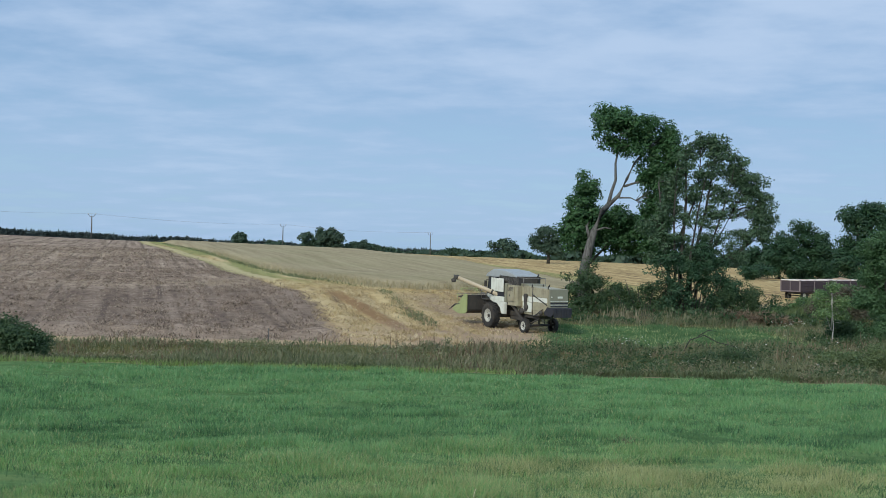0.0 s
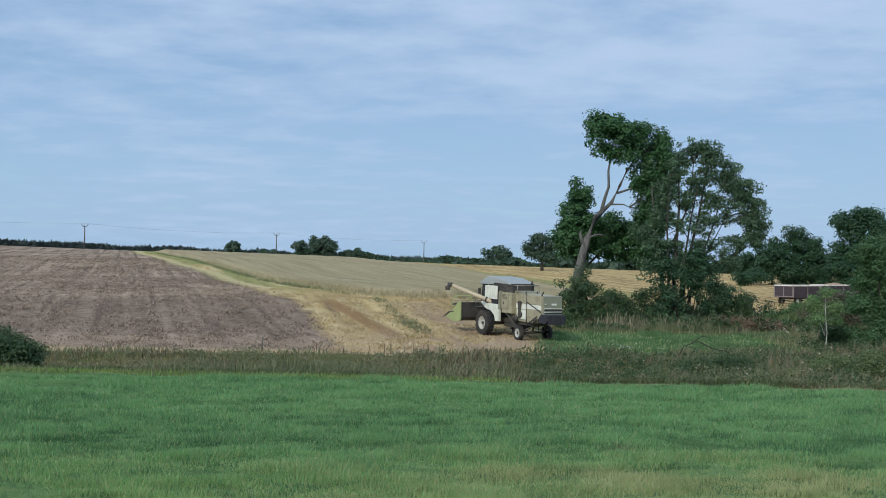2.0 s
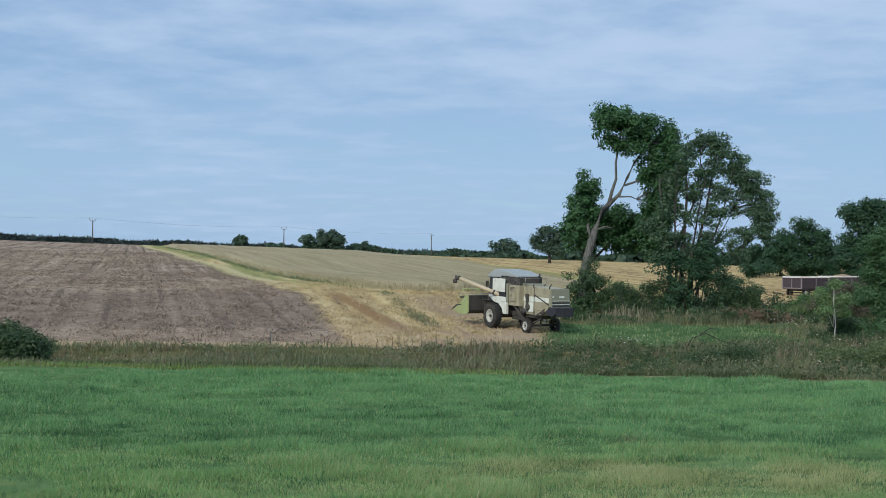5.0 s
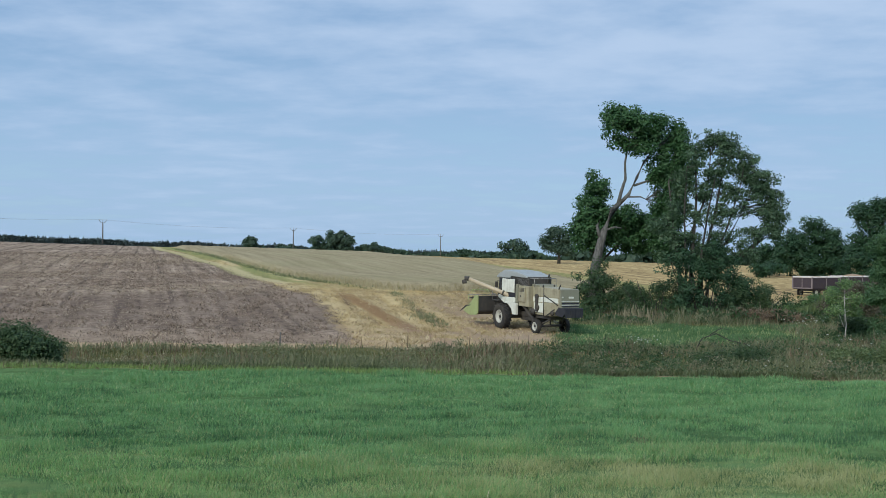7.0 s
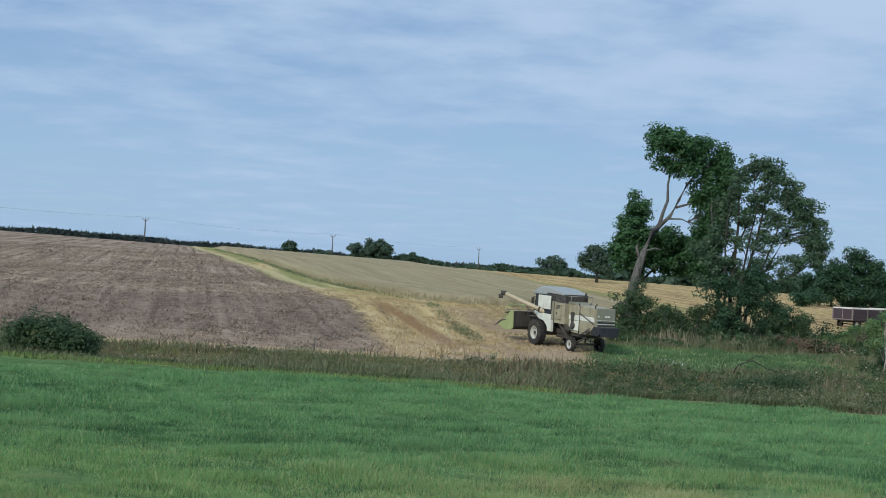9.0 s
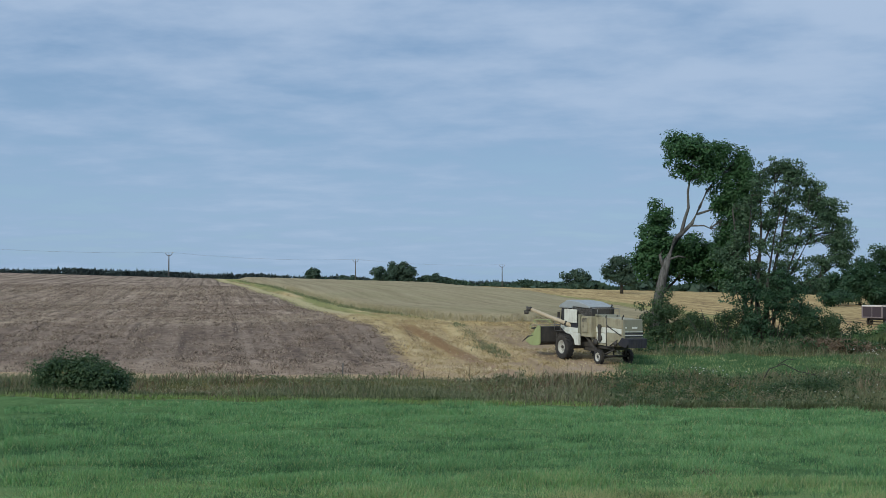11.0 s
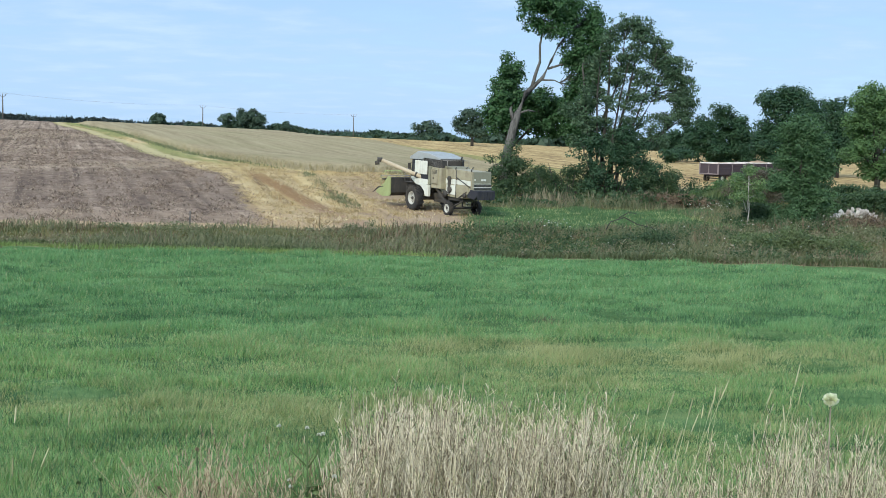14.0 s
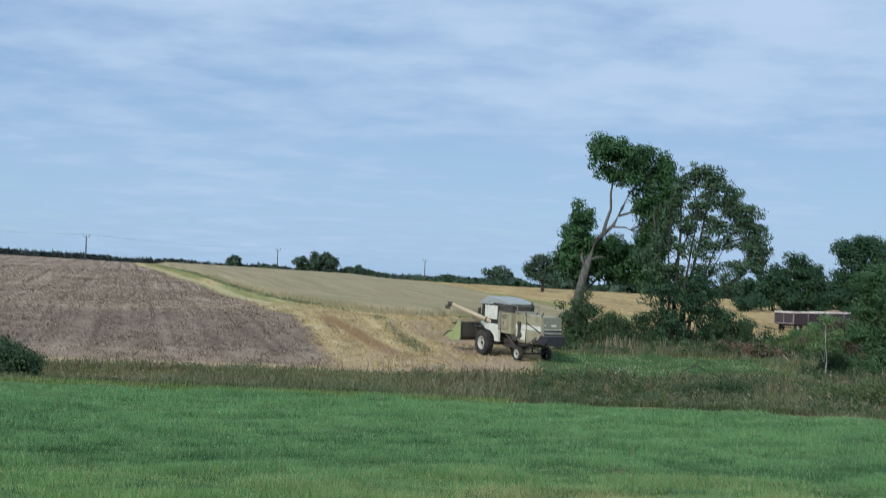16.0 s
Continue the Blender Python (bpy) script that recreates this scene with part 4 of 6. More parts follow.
# ---- the combine harvester: y ahead, x to its right, on the ground under its front axle ----
OLIVE = paint("faded_olive_paint", (0.36, 0.335, 0.235), (0.20, 0.165, 0.12), 0.7)
CREAM = paint("cream_white_paint", (0.70, 0.72, 0.65), (0.30, 0.26, 0.19), 0.45)
GREY_GREEN = paint("grey_green_paint", (0.235, 0.235, 0.175), (0.20, 0.17, 0.12), 0.4)
ROOF_GREY = paint("pale_grey_roof_paint", (0.35, 0.38, 0.39), (0.25, 0.24, 0.21), 0.5)
LIME = paint("faded_lime_paint", (0.34, 0.40, 0.18), (0.25, 0.22, 0.13), 0.5)
DARK = paint("sooty_steel", (0.055, 0.052, 0.05), (0.14, 0.12, 0.09), 0.5, 0.6)
BLACK = paint("black_rubber_skirt", (0.030, 0.032, 0.042), (0.09, 0.08, 0.07), 0.4, 0.7)
RUBBER = paint("dusty_tyre_rubber", (0.030, 0.030, 0.032), (0.15, 0.125, 0.09), 0.55, 0.85)
RIM = paint("dirty_white_rim", (0.50, 0.50, 0.46), (0.20, 0.17, 0.12), 0.6)
STEEL = paint("worn_bare_steel", (0.30, 0.29, 0.27), (0.17, 0.13, 0.09), 0.5, 0.45, 0.5)
TUBE_TAN = paint("tan_auger_paint", (0.52, 0.44, 0.32), (0.28, 0.22, 0.14), 0.45)
LAMP = paint("lamp_glass", (0.55, 0.50, 0.40), (0.3, 0.25, 0.2), 0.2, 0.15)
GLASS = material("cab_glass", lambda n: surface(n, (0.035, 0.045, 0.055), 0.06, gloss=0.9))


def wheel(name, parent, x, y, radius, wide, rim_r, lugs, out):
    """A tyre with lugs, a dished rim and a hub, axle along x; out: +1 right, -1 left."""
    m = Matrix.Translation((x, y, radius))
    h = wide / 2
    hub = new(name)
    hub.parent = parent
    bm = bmesh.new()
    lathe(bm, [(rim_r, -h * 0.8), (rim_r + 0.03, -h), (radius * 0.90, -h), (radius * 0.97, -h * 0.8), (radius * 0.97, h * 0.8), (radius * 0.90, h), (rim_r + 0.03, h), (rim_r, h * 0.8)], m)
    for k in range(lugs):
        a = 6.2832 * k / lugs
        for s in (-1, 1):
            t = m @ Matrix.Rotation(a + (0.5 * 6.2832 / lugs if s > 0 else 0), 4, "X") @ pose(s * h * 0.5, 0, radius * 0.965, 0, 0, s * 38)
            box(bm, (-h * 0.62, -0.022 * radius / 0.65, 0), (h * 0.62, 0.022 * radius / 0.65, 0.045 * radius / 0.65), 0, t)
    part("tyre", bm, RUBBER, hub)
    bm = bmesh.new()
    o = out * h
    lathe(bm, [(rim_r + 0.012, o * 0.85), (rim_r, o * 0.95), (rim_r - 0.05, o * 0.9), (rim_r - 0.07, o * 0.35), (rim_r * 0.45, o * 0.25), (rim_r * 0.38, o * 0.45), (0.001, o * 0.48)], m)
    bmesh.ops.recalc_face_normals(bm, faces=bm.faces)
    part("rim", bm, RIM, hub, "dirty white steel rim")
    bm = bmesh.new()
    lathe(bm, [(rim_r * 0.26, o * 0.42), (rim_r * 0.24, o * 0.72), (rim_r * 0.18, o * 0.78), (0.001, o * 0.78)], m, 14)
    for k in range(8):
        a = 6.2832 * k / 8
        lathe(bm, [(0.018, o * 0.4), (0.018, o * 0.56), (0.001, o * 0.56)], m @ Matrix.Translation((0, math.cos(a) * rim_r * 0.55, math.sin(a) * rim_r * 0.55)), 6)
    part("hub", bm, DARK, hub)


def bars(bm, runs, r, sides=6):
    for a, b in runs:
        tube(bm, [a, b], r, sides)


def header(root):
    """The cutting table with its reel, 3.9 m wide, ahead of the front wheels."""
    W = 1.95
    trough = new("cutting_table")
    trough.parent = root
    trough.location.z = 0.45
    bm = bmesh.new()
    prism(bm, [(1.75, 0.55), (1.80, 1.45), (1.88, 1.47), (1.92, 0.62), (2.10, 0.40), (2.75, 0.30), (2.75, 0.25), (2.05, 0.30), (1.80, 0.45)], -W, W, 0.008)
    part("table_back", bm, DARK, trough, "dark worn steel back and floor of the table")
    bm = bmesh.new()
    tube(bm, [(-W + 0.05, 2.15, 0.72), (W - 0.05, 2.15, 0.72)], 0.20, 14)
    for k in range(36):
        u = k / 35
        for s in (-1, 1):
            a = u * 9 * s
            x = s * (0.4 + u * (W - 0.5))
            tube(bm, [(x, 2.15 + math.cos(a + q) * 0.27, 0.72 + math.sin(a + q) * 0.27) for q in (-0.35, 0, 0.35)], 0.025, 5)
    part("feed_auger", bm, STEEL, trough)
    for s in (-1, 1):
        bm = bmesh.new()
        prism(bm, [(1.70, 0.40), (1.72, 1.50), (2.05, 1.52), (2.55, 1.05), (3.45, 0.58), (3.55, 0.42), (2.7, 0.22), (1.9, 0.28)], s * W, s * (W + 0.07), 0.015)
        part("end_shield", bm, LIME, trough, "faded lime-green side plate of the cutting table")
        bm = bmesh.new()
        tube(bm, [(s * (W + 0.03), 2.6, 0.85), (s * (W + 0.03), 3.3, 0.75), (s * (W + 0.10), 3.95, 0.38)], [0.05, 0.06, 0.015], 7)
        part("crop_divider", bm, DARK, trough)
        bm = bmesh.new()
        bars(bm, [((s * (W - 0.05), 1.85, 1.45), (s * (W - 0.05), 2.95, 1.28))], 0.045)
        bars(bm, [((s * (W - 0.05), 2.1, 0.9), (s * (W - 0.05), 2.6, 1.32))], 0.03)
        part("reel_arm", bm, DARK, trough)
    reel = new("reel")
    reel.parent = root
    reel.location.z = 0.47
    c = (2.85, 1.25)
    bm = bmesh.new()
    tube(bm, [(-W + 0.1, *c), (W - 0.1, *c)], 0.05, 8)
    for x in (-W + 0.15, -0.7, 0.7, W - 0.15):
        for k in range(5):
            a = 6.2832 * k / 5 + 0.35
            b = a + 6.2832 / 5
            e = (x, c[0] + math.cos(a) * 0.55, c[1] + math.sin(a) * 0.55)
            bars(bm, [((x, *c), e), (e, (x, c[0] + math.cos(b) * 0.55, c[1] + math.sin(b) * 0.55))], 0.016, 5)
    part("reel_frame", bm, LIME, reel)
    for k in range(5):
        a = 6.2832 * k / 5 + 0.35
        y, z = c[0] + math.cos(a) * 0.55, c[1] + math.sin(a) * 0.55
        bm = bmesh.new()
        tube(bm, [(-W + 0.12, y, z), (W - 0.12, y, z)], 0.028, 6)
        for i in range(26):
            x = -W + 0.2 + i * (2 * W - 0.4) / 25
            tube(bm, [(x, y, z), (x, y - 0.03, z - 0.13), (x, y + 0.02, z - 0.24)], 0.008, 4, False)
        part("bat", bm, LIME if k % 2 else STEEL, reel, "reel bat with spring tines")
    bm = bmesh.new()
    prism(bm, [(0.15, 1.05), (0.2, 1.65), (1.8, 1.45), (1.8, 0.85)], -0.62, 0.62, 0.02)
    part("feeder_house", bm, DARK, root, "dark steel feeder between table and body")


def combine(m):
    root = thing("combine_harvester", "old olive and cream combine harvester with dusty paint, standing on stubble", "combine harvester", m)
    # hull
    body = link("body", shape(prism, [(-5.45, 2.88), (-1.30, 2.98), (-1.30, 1.45), (-1.9, 1.12), (-4.35, 1.05), (-5.35, 1.62)], -0.60, 0.60, 0.03), OLIVE, root, "faded olive steel body panels")
    for s in (-1, 1):
        o = 0.60 * s

        def plate(name, y0, y1, z0, z1, mat, parent=body, proud=0.025, label="", bevel=0.012):
            lo, hi = sorted((o - 0.01 * s, o + proud * s))
            return part(name, shape(box, (lo, y0, z0), (hi, y1, z1), bevel), mat, parent, label)
        plate("panel", -5.36, -3.72, 2.30, 2.84, OLIVE)
        plate("panel", -3.68, -2.55, 2.30, 2.88, OLIVE)
        plate("panel", -5.25, -3.72, 1.96, 2.27, CREAM, label="cream-white stripe panel")
        plate("panel", -3.68, -2.55, 1.92, 2.27, CREAM, label="cream-white stripe panel")
        plate("panel", -5.05, -3.72, 1.42, 1.93, OLIVE)
        plate("panel", -3.68, -2.70, 1.25, 1.88, CREAM if s < 0 else OLIVE, proud=0.06)
        plate("belt_guard", -2.50, -1.36, 1.55, 2.92, OLIVE if s < 0 else GREY_GREEN, proud=0.30)
        g = plate("louvre_door", -2.15, -1.42, 1.85, 2.82, OLIVE, root, 0.37)
        for k in range(4):
            part("louvre", shape(box, (o + 0.30 * s if s > 0 else o - 0.385, -2.08, 2.52 + k * 0.075), (o + 0.385 if s > 0 else o - 0.30, -1.55, 2.55 + k * 0.075), 0.004), DARK, g)
        part("latch", shape(box, (min(o + 0.35 * s, o + 0.40 * s), -1.72, 2.15), (max(o + 0.35 * s, o + 0.40 * s), -1.66, 2.28), 0.008), DARK, g)
        # shafts, pulleys and struts
        for y, z, r in ((-3.05, 2.28, 0.16), (-3.12, 1.55, 0.20), (-4.75, 1.30, 0.15), (-2.65, 1.25, 0.22)):
            bm = bmesh.new()
            lathe(bm, [(0.001, 0), (r, 0), (r, 0.03 * s), (r * 0.8, 0.045 * s), (r, 0.06 * s), (r, 0.09 * s), (0.001, 0.09 * s)], Matrix.Translation((o + 0.05 * s, y, z)), 18)
            bmesh.ops.recalc_face_normals(bm, faces=bm.faces)
            part("pulley", bm, DARK, body)
        part("drive_post", shape(box, (min(o + 0.03 * s, o + 0.16 * s), -3.16, 1.30), (max(o + 0.03 * s, o + 0.16 * s), -2.98, 2.42), 0.02), DARK, body)
        bm = bmesh.new()
        bars(bm, [((o + 0.06 * s, -5.3, 1.85), (o + 0.06 * s, -3.75, 2.42)), ((o + 0.05 * s, -5.2, 1.20), (o + 0.05 * s, -3.7, 1.02)), ((o + 0.05 * s, -4.9, 1.55), (o + 0.05 * s, -3.9, 1.0)), ((o + 0.02 * s, -3.72, 1.0), (o + 0.02 * s, -3.72, 2.9))], 0.03)
        part("strut", bm, DARK, body)
        bm = bmesh.new()
        prism(bm, [(-3.0, 0.62), (-2.75, 0.62), (-1.35, 1.6), (-1.35, 1.85), (-1.75, 1.55)], min(o, o + 0.14 * s), max(o, o + 0.14 * s), 0.015)
        part("grain_elevator", bm, OLIVE if s > 0 else DARK, root)
        # fender over the front wheel
        bm = bmesh.new()
        prism(bm, [(-1.30, 0.95), (-1.30, 1.66), (0.25, 1.70), (0.25, 1.64), (0.10, 1.60), (-0.35, 1.56), (-0.78, 1.28), (-0.92, 0.95)], min(s * 0.90, s * 1.08), max(s * 0.90, s * 1.08), 0.02)
        part("fender", bm, CREAM if s < 0 else OLIVE, root)
    rear = part("rear_hood", shape(prism, [(-5.52, 2.86), (-5.42, 2.90), (-5.36, 1.62), (-5.48, 1.58), (-5.60, 1.66)], -0.62, 0.62, 0.012), GREY_GREEN, root, "grey-green rear hood with pale stripes")
    for k, (z, t, mat) in enumerate(((2.10, 0.035, CREAM), (1.96, 0.07, BLACK), (1.86, 0.04, CREAM), (1.78, 0.05, BLACK))):
        y = -5.535 - (2.86 - z) * 0.075
        part("stripe", shape(box, (-0.60, y - 0.012, z), (0.60, y + 0.03, z + t), 0.003), mat, rear)
    part("emblem", shape(prism, [(-5.585, 2.30), (-5.575, 2.42), (-5.55, 2.42), (-5.56, 2.30)], -0.10, 0.24, 0.004), CREAM, rear, "small plain white badge")
    part("emblem", shape(box, (-0.56, -5.59, 2.33), (-0.48, -5.55, 2.42), 0.004), CREAM, rear, "small plain white badge")
    skirt = part("straw_hood", shape(prism, [(-5.98, 1.30), (-5.95, 1.62), (-5.30, 1.66), (-4.95, 1.32), (-5.05, 1.16), (-5.7, 1.10)], -0.64, 0.64, 0.03), BLACK, root, "black rubber straw outlet hood")
    for k in range(7):
        part("flap", shape(box, (-0.60 + k * 0.173, -5.99, 1.10), (-0.44 + k * 0.173, -5.955, 1.60), 0.008), BLACK, skirt)
    # under the body
    bm = bmesh.new()
    box(bm, (-0.48, -4.3, 0.86), (0.48, -0.6, 1.15), 0.05)
    box(bm, (-0.42, -2.7, 0.62), (0.42, -0.9, 0.90), 0.05)
    part("underframe", bm, DARK, root)
    bm = bmesh.new()
    tube(bm, [(-1.1, -3.53, 0.45), (1.1, -3.53, 0.45)], 0.07, 8)
    bars(bm, [((-0.9, -3.5, 0.45), (-0.3, -4.3, 0.95)), ((0.9, -3.5, 0.45), (0.3, -4.3, 0.95)), ((0, -3.53, 0.45), (0, -3.53, 0.95))], 0.05)
    part("rear_axle", bm, DARK, root)
    part("front_axle", shape(tube, [(-1.2, 0, 0.77), (1.2, 0, 0.77)], 0.13, 10), DARK, root)
    for s in (-1, 1):
        wheel("front_wheel", root, s * 1.25, 0.0, 0.77, 0.48, 0.40, 18, s)
        wheel("rear_wheel", root, s * 1.0, -3.53, 0.43, 0.26, 0.25, 16, s)
    # engine deck, tank and its clutter
    part("grain_tank", shape(prism, [(-3.3, 2.92), (-3.2, 3.04), (-2.4, 3.08), (-2.4, 2.92)], -0.62, 0.62, 0.03), GREY_GREEN, root)
    grille = part("engine_grille", shape(box, (-0.78, -2.35, 2.68), (0.78, -0.2, 3.26), 0.02), DARK, root, "dark wire mesh over the engine")
    for k in range(9):
        z = 2.74 + k * 0.055
        for s in (-1, 1):
            part("mesh_bar", shape(box, (s * 0.79 - 0.012, -2.32, z), (s * 0.79 + 0.012, -0.38, z + 0.01), 0), STEEL, grille)
    bm = bmesh.new()
    tube(bm, [(0.45, -2.55, 2.9), (0.45, -2.55, 3.30), (0.45, -2.62, 3.42)], 0.06, 8)
    part("exhaust", bm, DARK, root)
    bm = bmesh.new()
    tube(bm, [(0.35, -2.1, 2.95), (0.35, -2.1, 3.22)], 0.14, 12)
    part("air_filter", bm, DARK, root)
    for x, y in ((-0.6, -5.3), (0.6, -5.3), (-0.6, -3.6), (0.6, -3.6), (0.3, -3.4)):
        part("vent_post", shape(tube, [(x, y, 2.86), (x, y, 3.02), (x, y - 0.05, 3.06)], 0.035, 6), DARK, root)
    bm = bmesh.new()
    bars(bm, [((s * 0.76, y, 2.7), (s * 0.76, y, 3.2)) for s in (-1, 1) for y in (-2.9, -2.2)] + [((s * 0.76, -2.9, 3.2), (s * 0.76, -1.7, 3.2)) for s in (-1, 1)] + [((-0.76, -2.9, 3.2), (0.76, -2.9, 3.2))], 0.018)
    part("deck_rail", bm, STEEL, root)
    # cab
    cab = part("cab", shape(box, (-0.78, -0.10, 1.66), (0.78, 0.95, 2.02), 0.03), CREAM, root, "cream cab with dark glass")
    part("cab_back", shape(box, (-0.76, -0.18, 1.66), (0.76, -0.08, 3.12), 0.02), GREY_GREEN, cab)
    part("windscreen", shape(prism, [(0.95, 1.98), (1.32, 2.05), (1.20, 3.10), (1.16, 3.10), (1.27, 2.08), (0.95, 2.02)], -0.72, 0.72, 0.004), GLASS, cab)
    part("floor_front", shape(prism, [(0.92, 1.66), (1.34, 1.90), (1.34, 2.06), (0.92, 2.02)], -0.76, 0.76, 0.02), CREAM, cab)
    for s in (-1, 1):
        x = s * 0.75
        part("side_glass", shape(prism, [(0.52, 2.04), (1.27, 2.08), (1.16, 3.08), (0.52, 3.08)], x - 0.01, x + 0.01, 0), GLASS, cab)
        part("side_glass", shape(prism, [(-0.06, 2.04), (0.46, 2.04), (0.46, 3.08), (-0.06, 3.08)], x - 0.01, x + 0.01, 0), GLASS, cab)
        for y0, y1 in ((0.46, 0.52), (-0.1, -0.05)):
            part("door_post", shape(box, (x - 0.03, y0, 2.0), (x + 0.03, y1, 3.12), 0.008), CREAM, cab)
        part("front_post", shape(tube, [(x, 1.30, 2.02), (x, 1.18, 3.12)], 0.035, 6), DARK, cab)
        # tall white side panel with dark slots, behind the door
        o = s * 0.98
        pn = part("side_panel", shape(box, (min(o, o + s * 0.06), -1.28, 1.70), (max(o, o + s * 0.06), 0.22, 3.06), 0.03) if s > 0 else shape(box, (o - 0.06, -1.02, 2.26), (o, 0.44, 3.08), 0.03), CREAM, root, "smooth cream-white side panel")
        if s > 0:
            part("slot", shape(box, (o + 0.05, -1.2, 2.28), (o + 0.068, 0.16, 2.31), 0.002), BLACK, pn)
            part("slot", shape(box, (o + 0.05, -1.2, 1.92), (o + 0.068, 0.16, 1.95), 0.002), BLACK, pn)
            part("lettering_bar", shape(box, (o + 0.05, -1.0, 2.44), (o + 0.066, -0.1, 2.52), 0.002), GREY_GREEN, pn, "plain bar of unreadable lettering")
        else:
            part("lower_panel", shape(box, (o - 0.06, -1.14, 1.68), (o, 0.50, 1.98), 0.03), CREAM, root, "cream-white lower side panel")
            # solid black block in place of the shade inside the opening
            part("dark_opening", shape(box, (o + 0.02, -1.0, 1.98), (o + 0.10, 0.42, 2.28), 0.01), BLACK, root)
    part("engine_side", shape(box, (-0.98, -1.32, 1.68), (-0.78, -1.08, 2.80), 0.03), GREY_GREEN, root)
    roof = part("cab_roof", shape(prism, [(-2.15, 3.20), (-2.10, 3.32), (-1.0, 3.55), (0.45, 3.62), (1.30, 3.30), (1.42, 3.14), (1.38, 3.10), (-0.2, 3.12), (-0.3, 3.24)], -0.86, 0.86, 0.05), ROOF_GREY, root, "pale grey sloping cab roof")
    for x in (-0.6, 0.6):
        part("work_light", shape(box, (x - 0.09, 1.36, 3.14), (x + 0.09, 1.47, 3.26), 0.02), LAMP, roof)
    part("mirror", shape(box, (-1.12, 1.10, 2.45), (-0.92, 1.15, 2.85), 0.015), DARK, root)
    part("mirror_arm", shape(tube, [(-0.75, 1.2, 2.9), (-1.0, 1.15, 2.9)], 0.015, 5), DARK, root)
    # ladders
    for x, y0, run in ((-1.15, 0.95, (0.35, 1.75)), (1.02, -2.75, (0.45, 2.3))):
        ladder = new("ladder")
        ladder.parent = root
        bm = bmesh.new()
        for y in (y0 - 0.19, y0 + 0.19):
            tube(bm, [(x, y, run[0]), (x, y, run[1])], 0.02, 6)
        part("stiles", bm, DARK, ladder)
        for k in range(5):
            z = run[0] + 0.1 + k * (run[1] - run[0] - 0.2) / 4
            part("rung", shape(box, (x - 0.05, y0 - 0.19, z), (x + 0.05, y0 + 0.19, z + 0.025), 0.004), DARK, ladder)
    part("platform", shape(box, (-1.3, 0.45, 1.68), (-0.78, 1.2, 1.73), 0.01), DARK, root)
    bm = bmesh.new()
    bars(bm, [((-1.28, 0.47, 1.7), (-1.28, 0.47, 2.5)), ((-1.28, 1.18, 1.7), (-1.28, 1.18, 2.5)), ((-1.28, 0.47, 2.5), (-1.28, 1.18, 2.5)), ((-1.28, 0.47, 2.1), (-1.28, 1.18, 2.1))], 0.016)
    part("handrail", bm, STEEL, root)
    # unloading auger swung out over the left side
    arm = new("unloading_auger")
    arm.parent = root
    foot, tip = Vector((-0.85, -0.15, 2.06)), Vector((-2.75, 1.75, 3.02))
    d = (tip - foot).normalized()
    part("auger_tube", shape(tube, [foot - d * 0.3, foot, foot + d * 0.4, tip], [0.15, 0.15, 0.125, 0.115], 14), TUBE_TAN, arm, "tan painted auger tube")
    bm = bmesh.new()
    tube(bm, [foot + d * 0.35, foot + d * 0.45], 0.16, 14)
    part("collar", bm, DARK, arm)
    part("collar", shape(tube, [tip - d * 0.1, tip], 0.15, 14), DARK, arm)
    bm = bmesh.new()
    tube(bm, [tip - d * 0.05, tip + d * 0.14 + Vector((0, 0, -0.03)), tip + d * 0.22 + Vector((0, 0, -0.22)), tip + d * 0.20 + Vector((0, 0, -0.40))], [0.13, 0.15, 0.15, 0.13], 12)
    part("spout", bm, DARK, arm, "dark rubber spout")
    header(root)
    # the hull stands lower than the mesh over the engine
    for ob in root.children:
        if ob.name.split(".")[0] in ("body", "rear_hood", "louvre_door", "grain_tank", "vent_post"):
            ob.scale.z, ob.location.z = 0.90, 0.105
    return root


combine(pose(4.12, 69.3, ground_z(4.12, 69.3) - 0.02, 1.2, 0, 28))

# ---- more trees, near and far ----


def simple_tree(label, at, blobs, leaves, size, mat, seed, trunk=0.2, clump=0.5, group="", hollow=0.3, twig=30, category="tree", bark_mat=None, lean=0.0, boughs=5, per=130):
    """Blobs in (dx, dy, z above the foot, rx, ry, rz)."""
    blobs = [(x, y, z, max(rx - 0.6 * clump, 0.45 * rx), max(ry - 0.6 * clump, 0.45 * ry), max(rz - 0.5 * clump, 0.45 * rz)) for x, y, z, rx, ry, rz in blobs]
    cx = sum(b[0] for b in blobs) / len(blobs)
    top = max(b[2] for b in blobs)
    forks = [([(cx * 0.4, 0, -0.3), (cx * 0.6 + lean, 0, top * 0.3), (cx, 0, top * 0.7), (cx, 0, top)], trunk, trunk * 0.2)]
    forks += [([(cx * 0.7, 0, top * 0.25), ((cx + b[0]) / 2, b[1] / 2, (top * 0.3 + b[2]) / 2), (b[0], b[1], b[2])], trunk * 0.5, trunk * 0.12) for b in blobs[:boughs]]
    return tree(label, at, forks, blobs, leaves, size, mat, bark_mat or BARK_DARK, category, "tree", clump, twig, trunk * 0.12, hollow, seed, group, per)


def blob_list(x0, z0, depth, rows):
    """Rows of (x, z, rx, rz) in the world, to blobs about a foot at (x0, z0)."""
    return [(x - x0, depth * (0.4 if i % 2 else -0.4), z - z0, rx, max(rx * 0.8, 0.5), rz) for i, (x, z, rx, rz) in enumerate(rows)]


def standing(label, x0, y0, rows, leaves, size, mat, seed, **kw):
    return simple_tree(label, (x0, y0), blob_list(x0, ground_z(x0, y0), 1.0, rows), leaves, size, mat, seed, **kw)


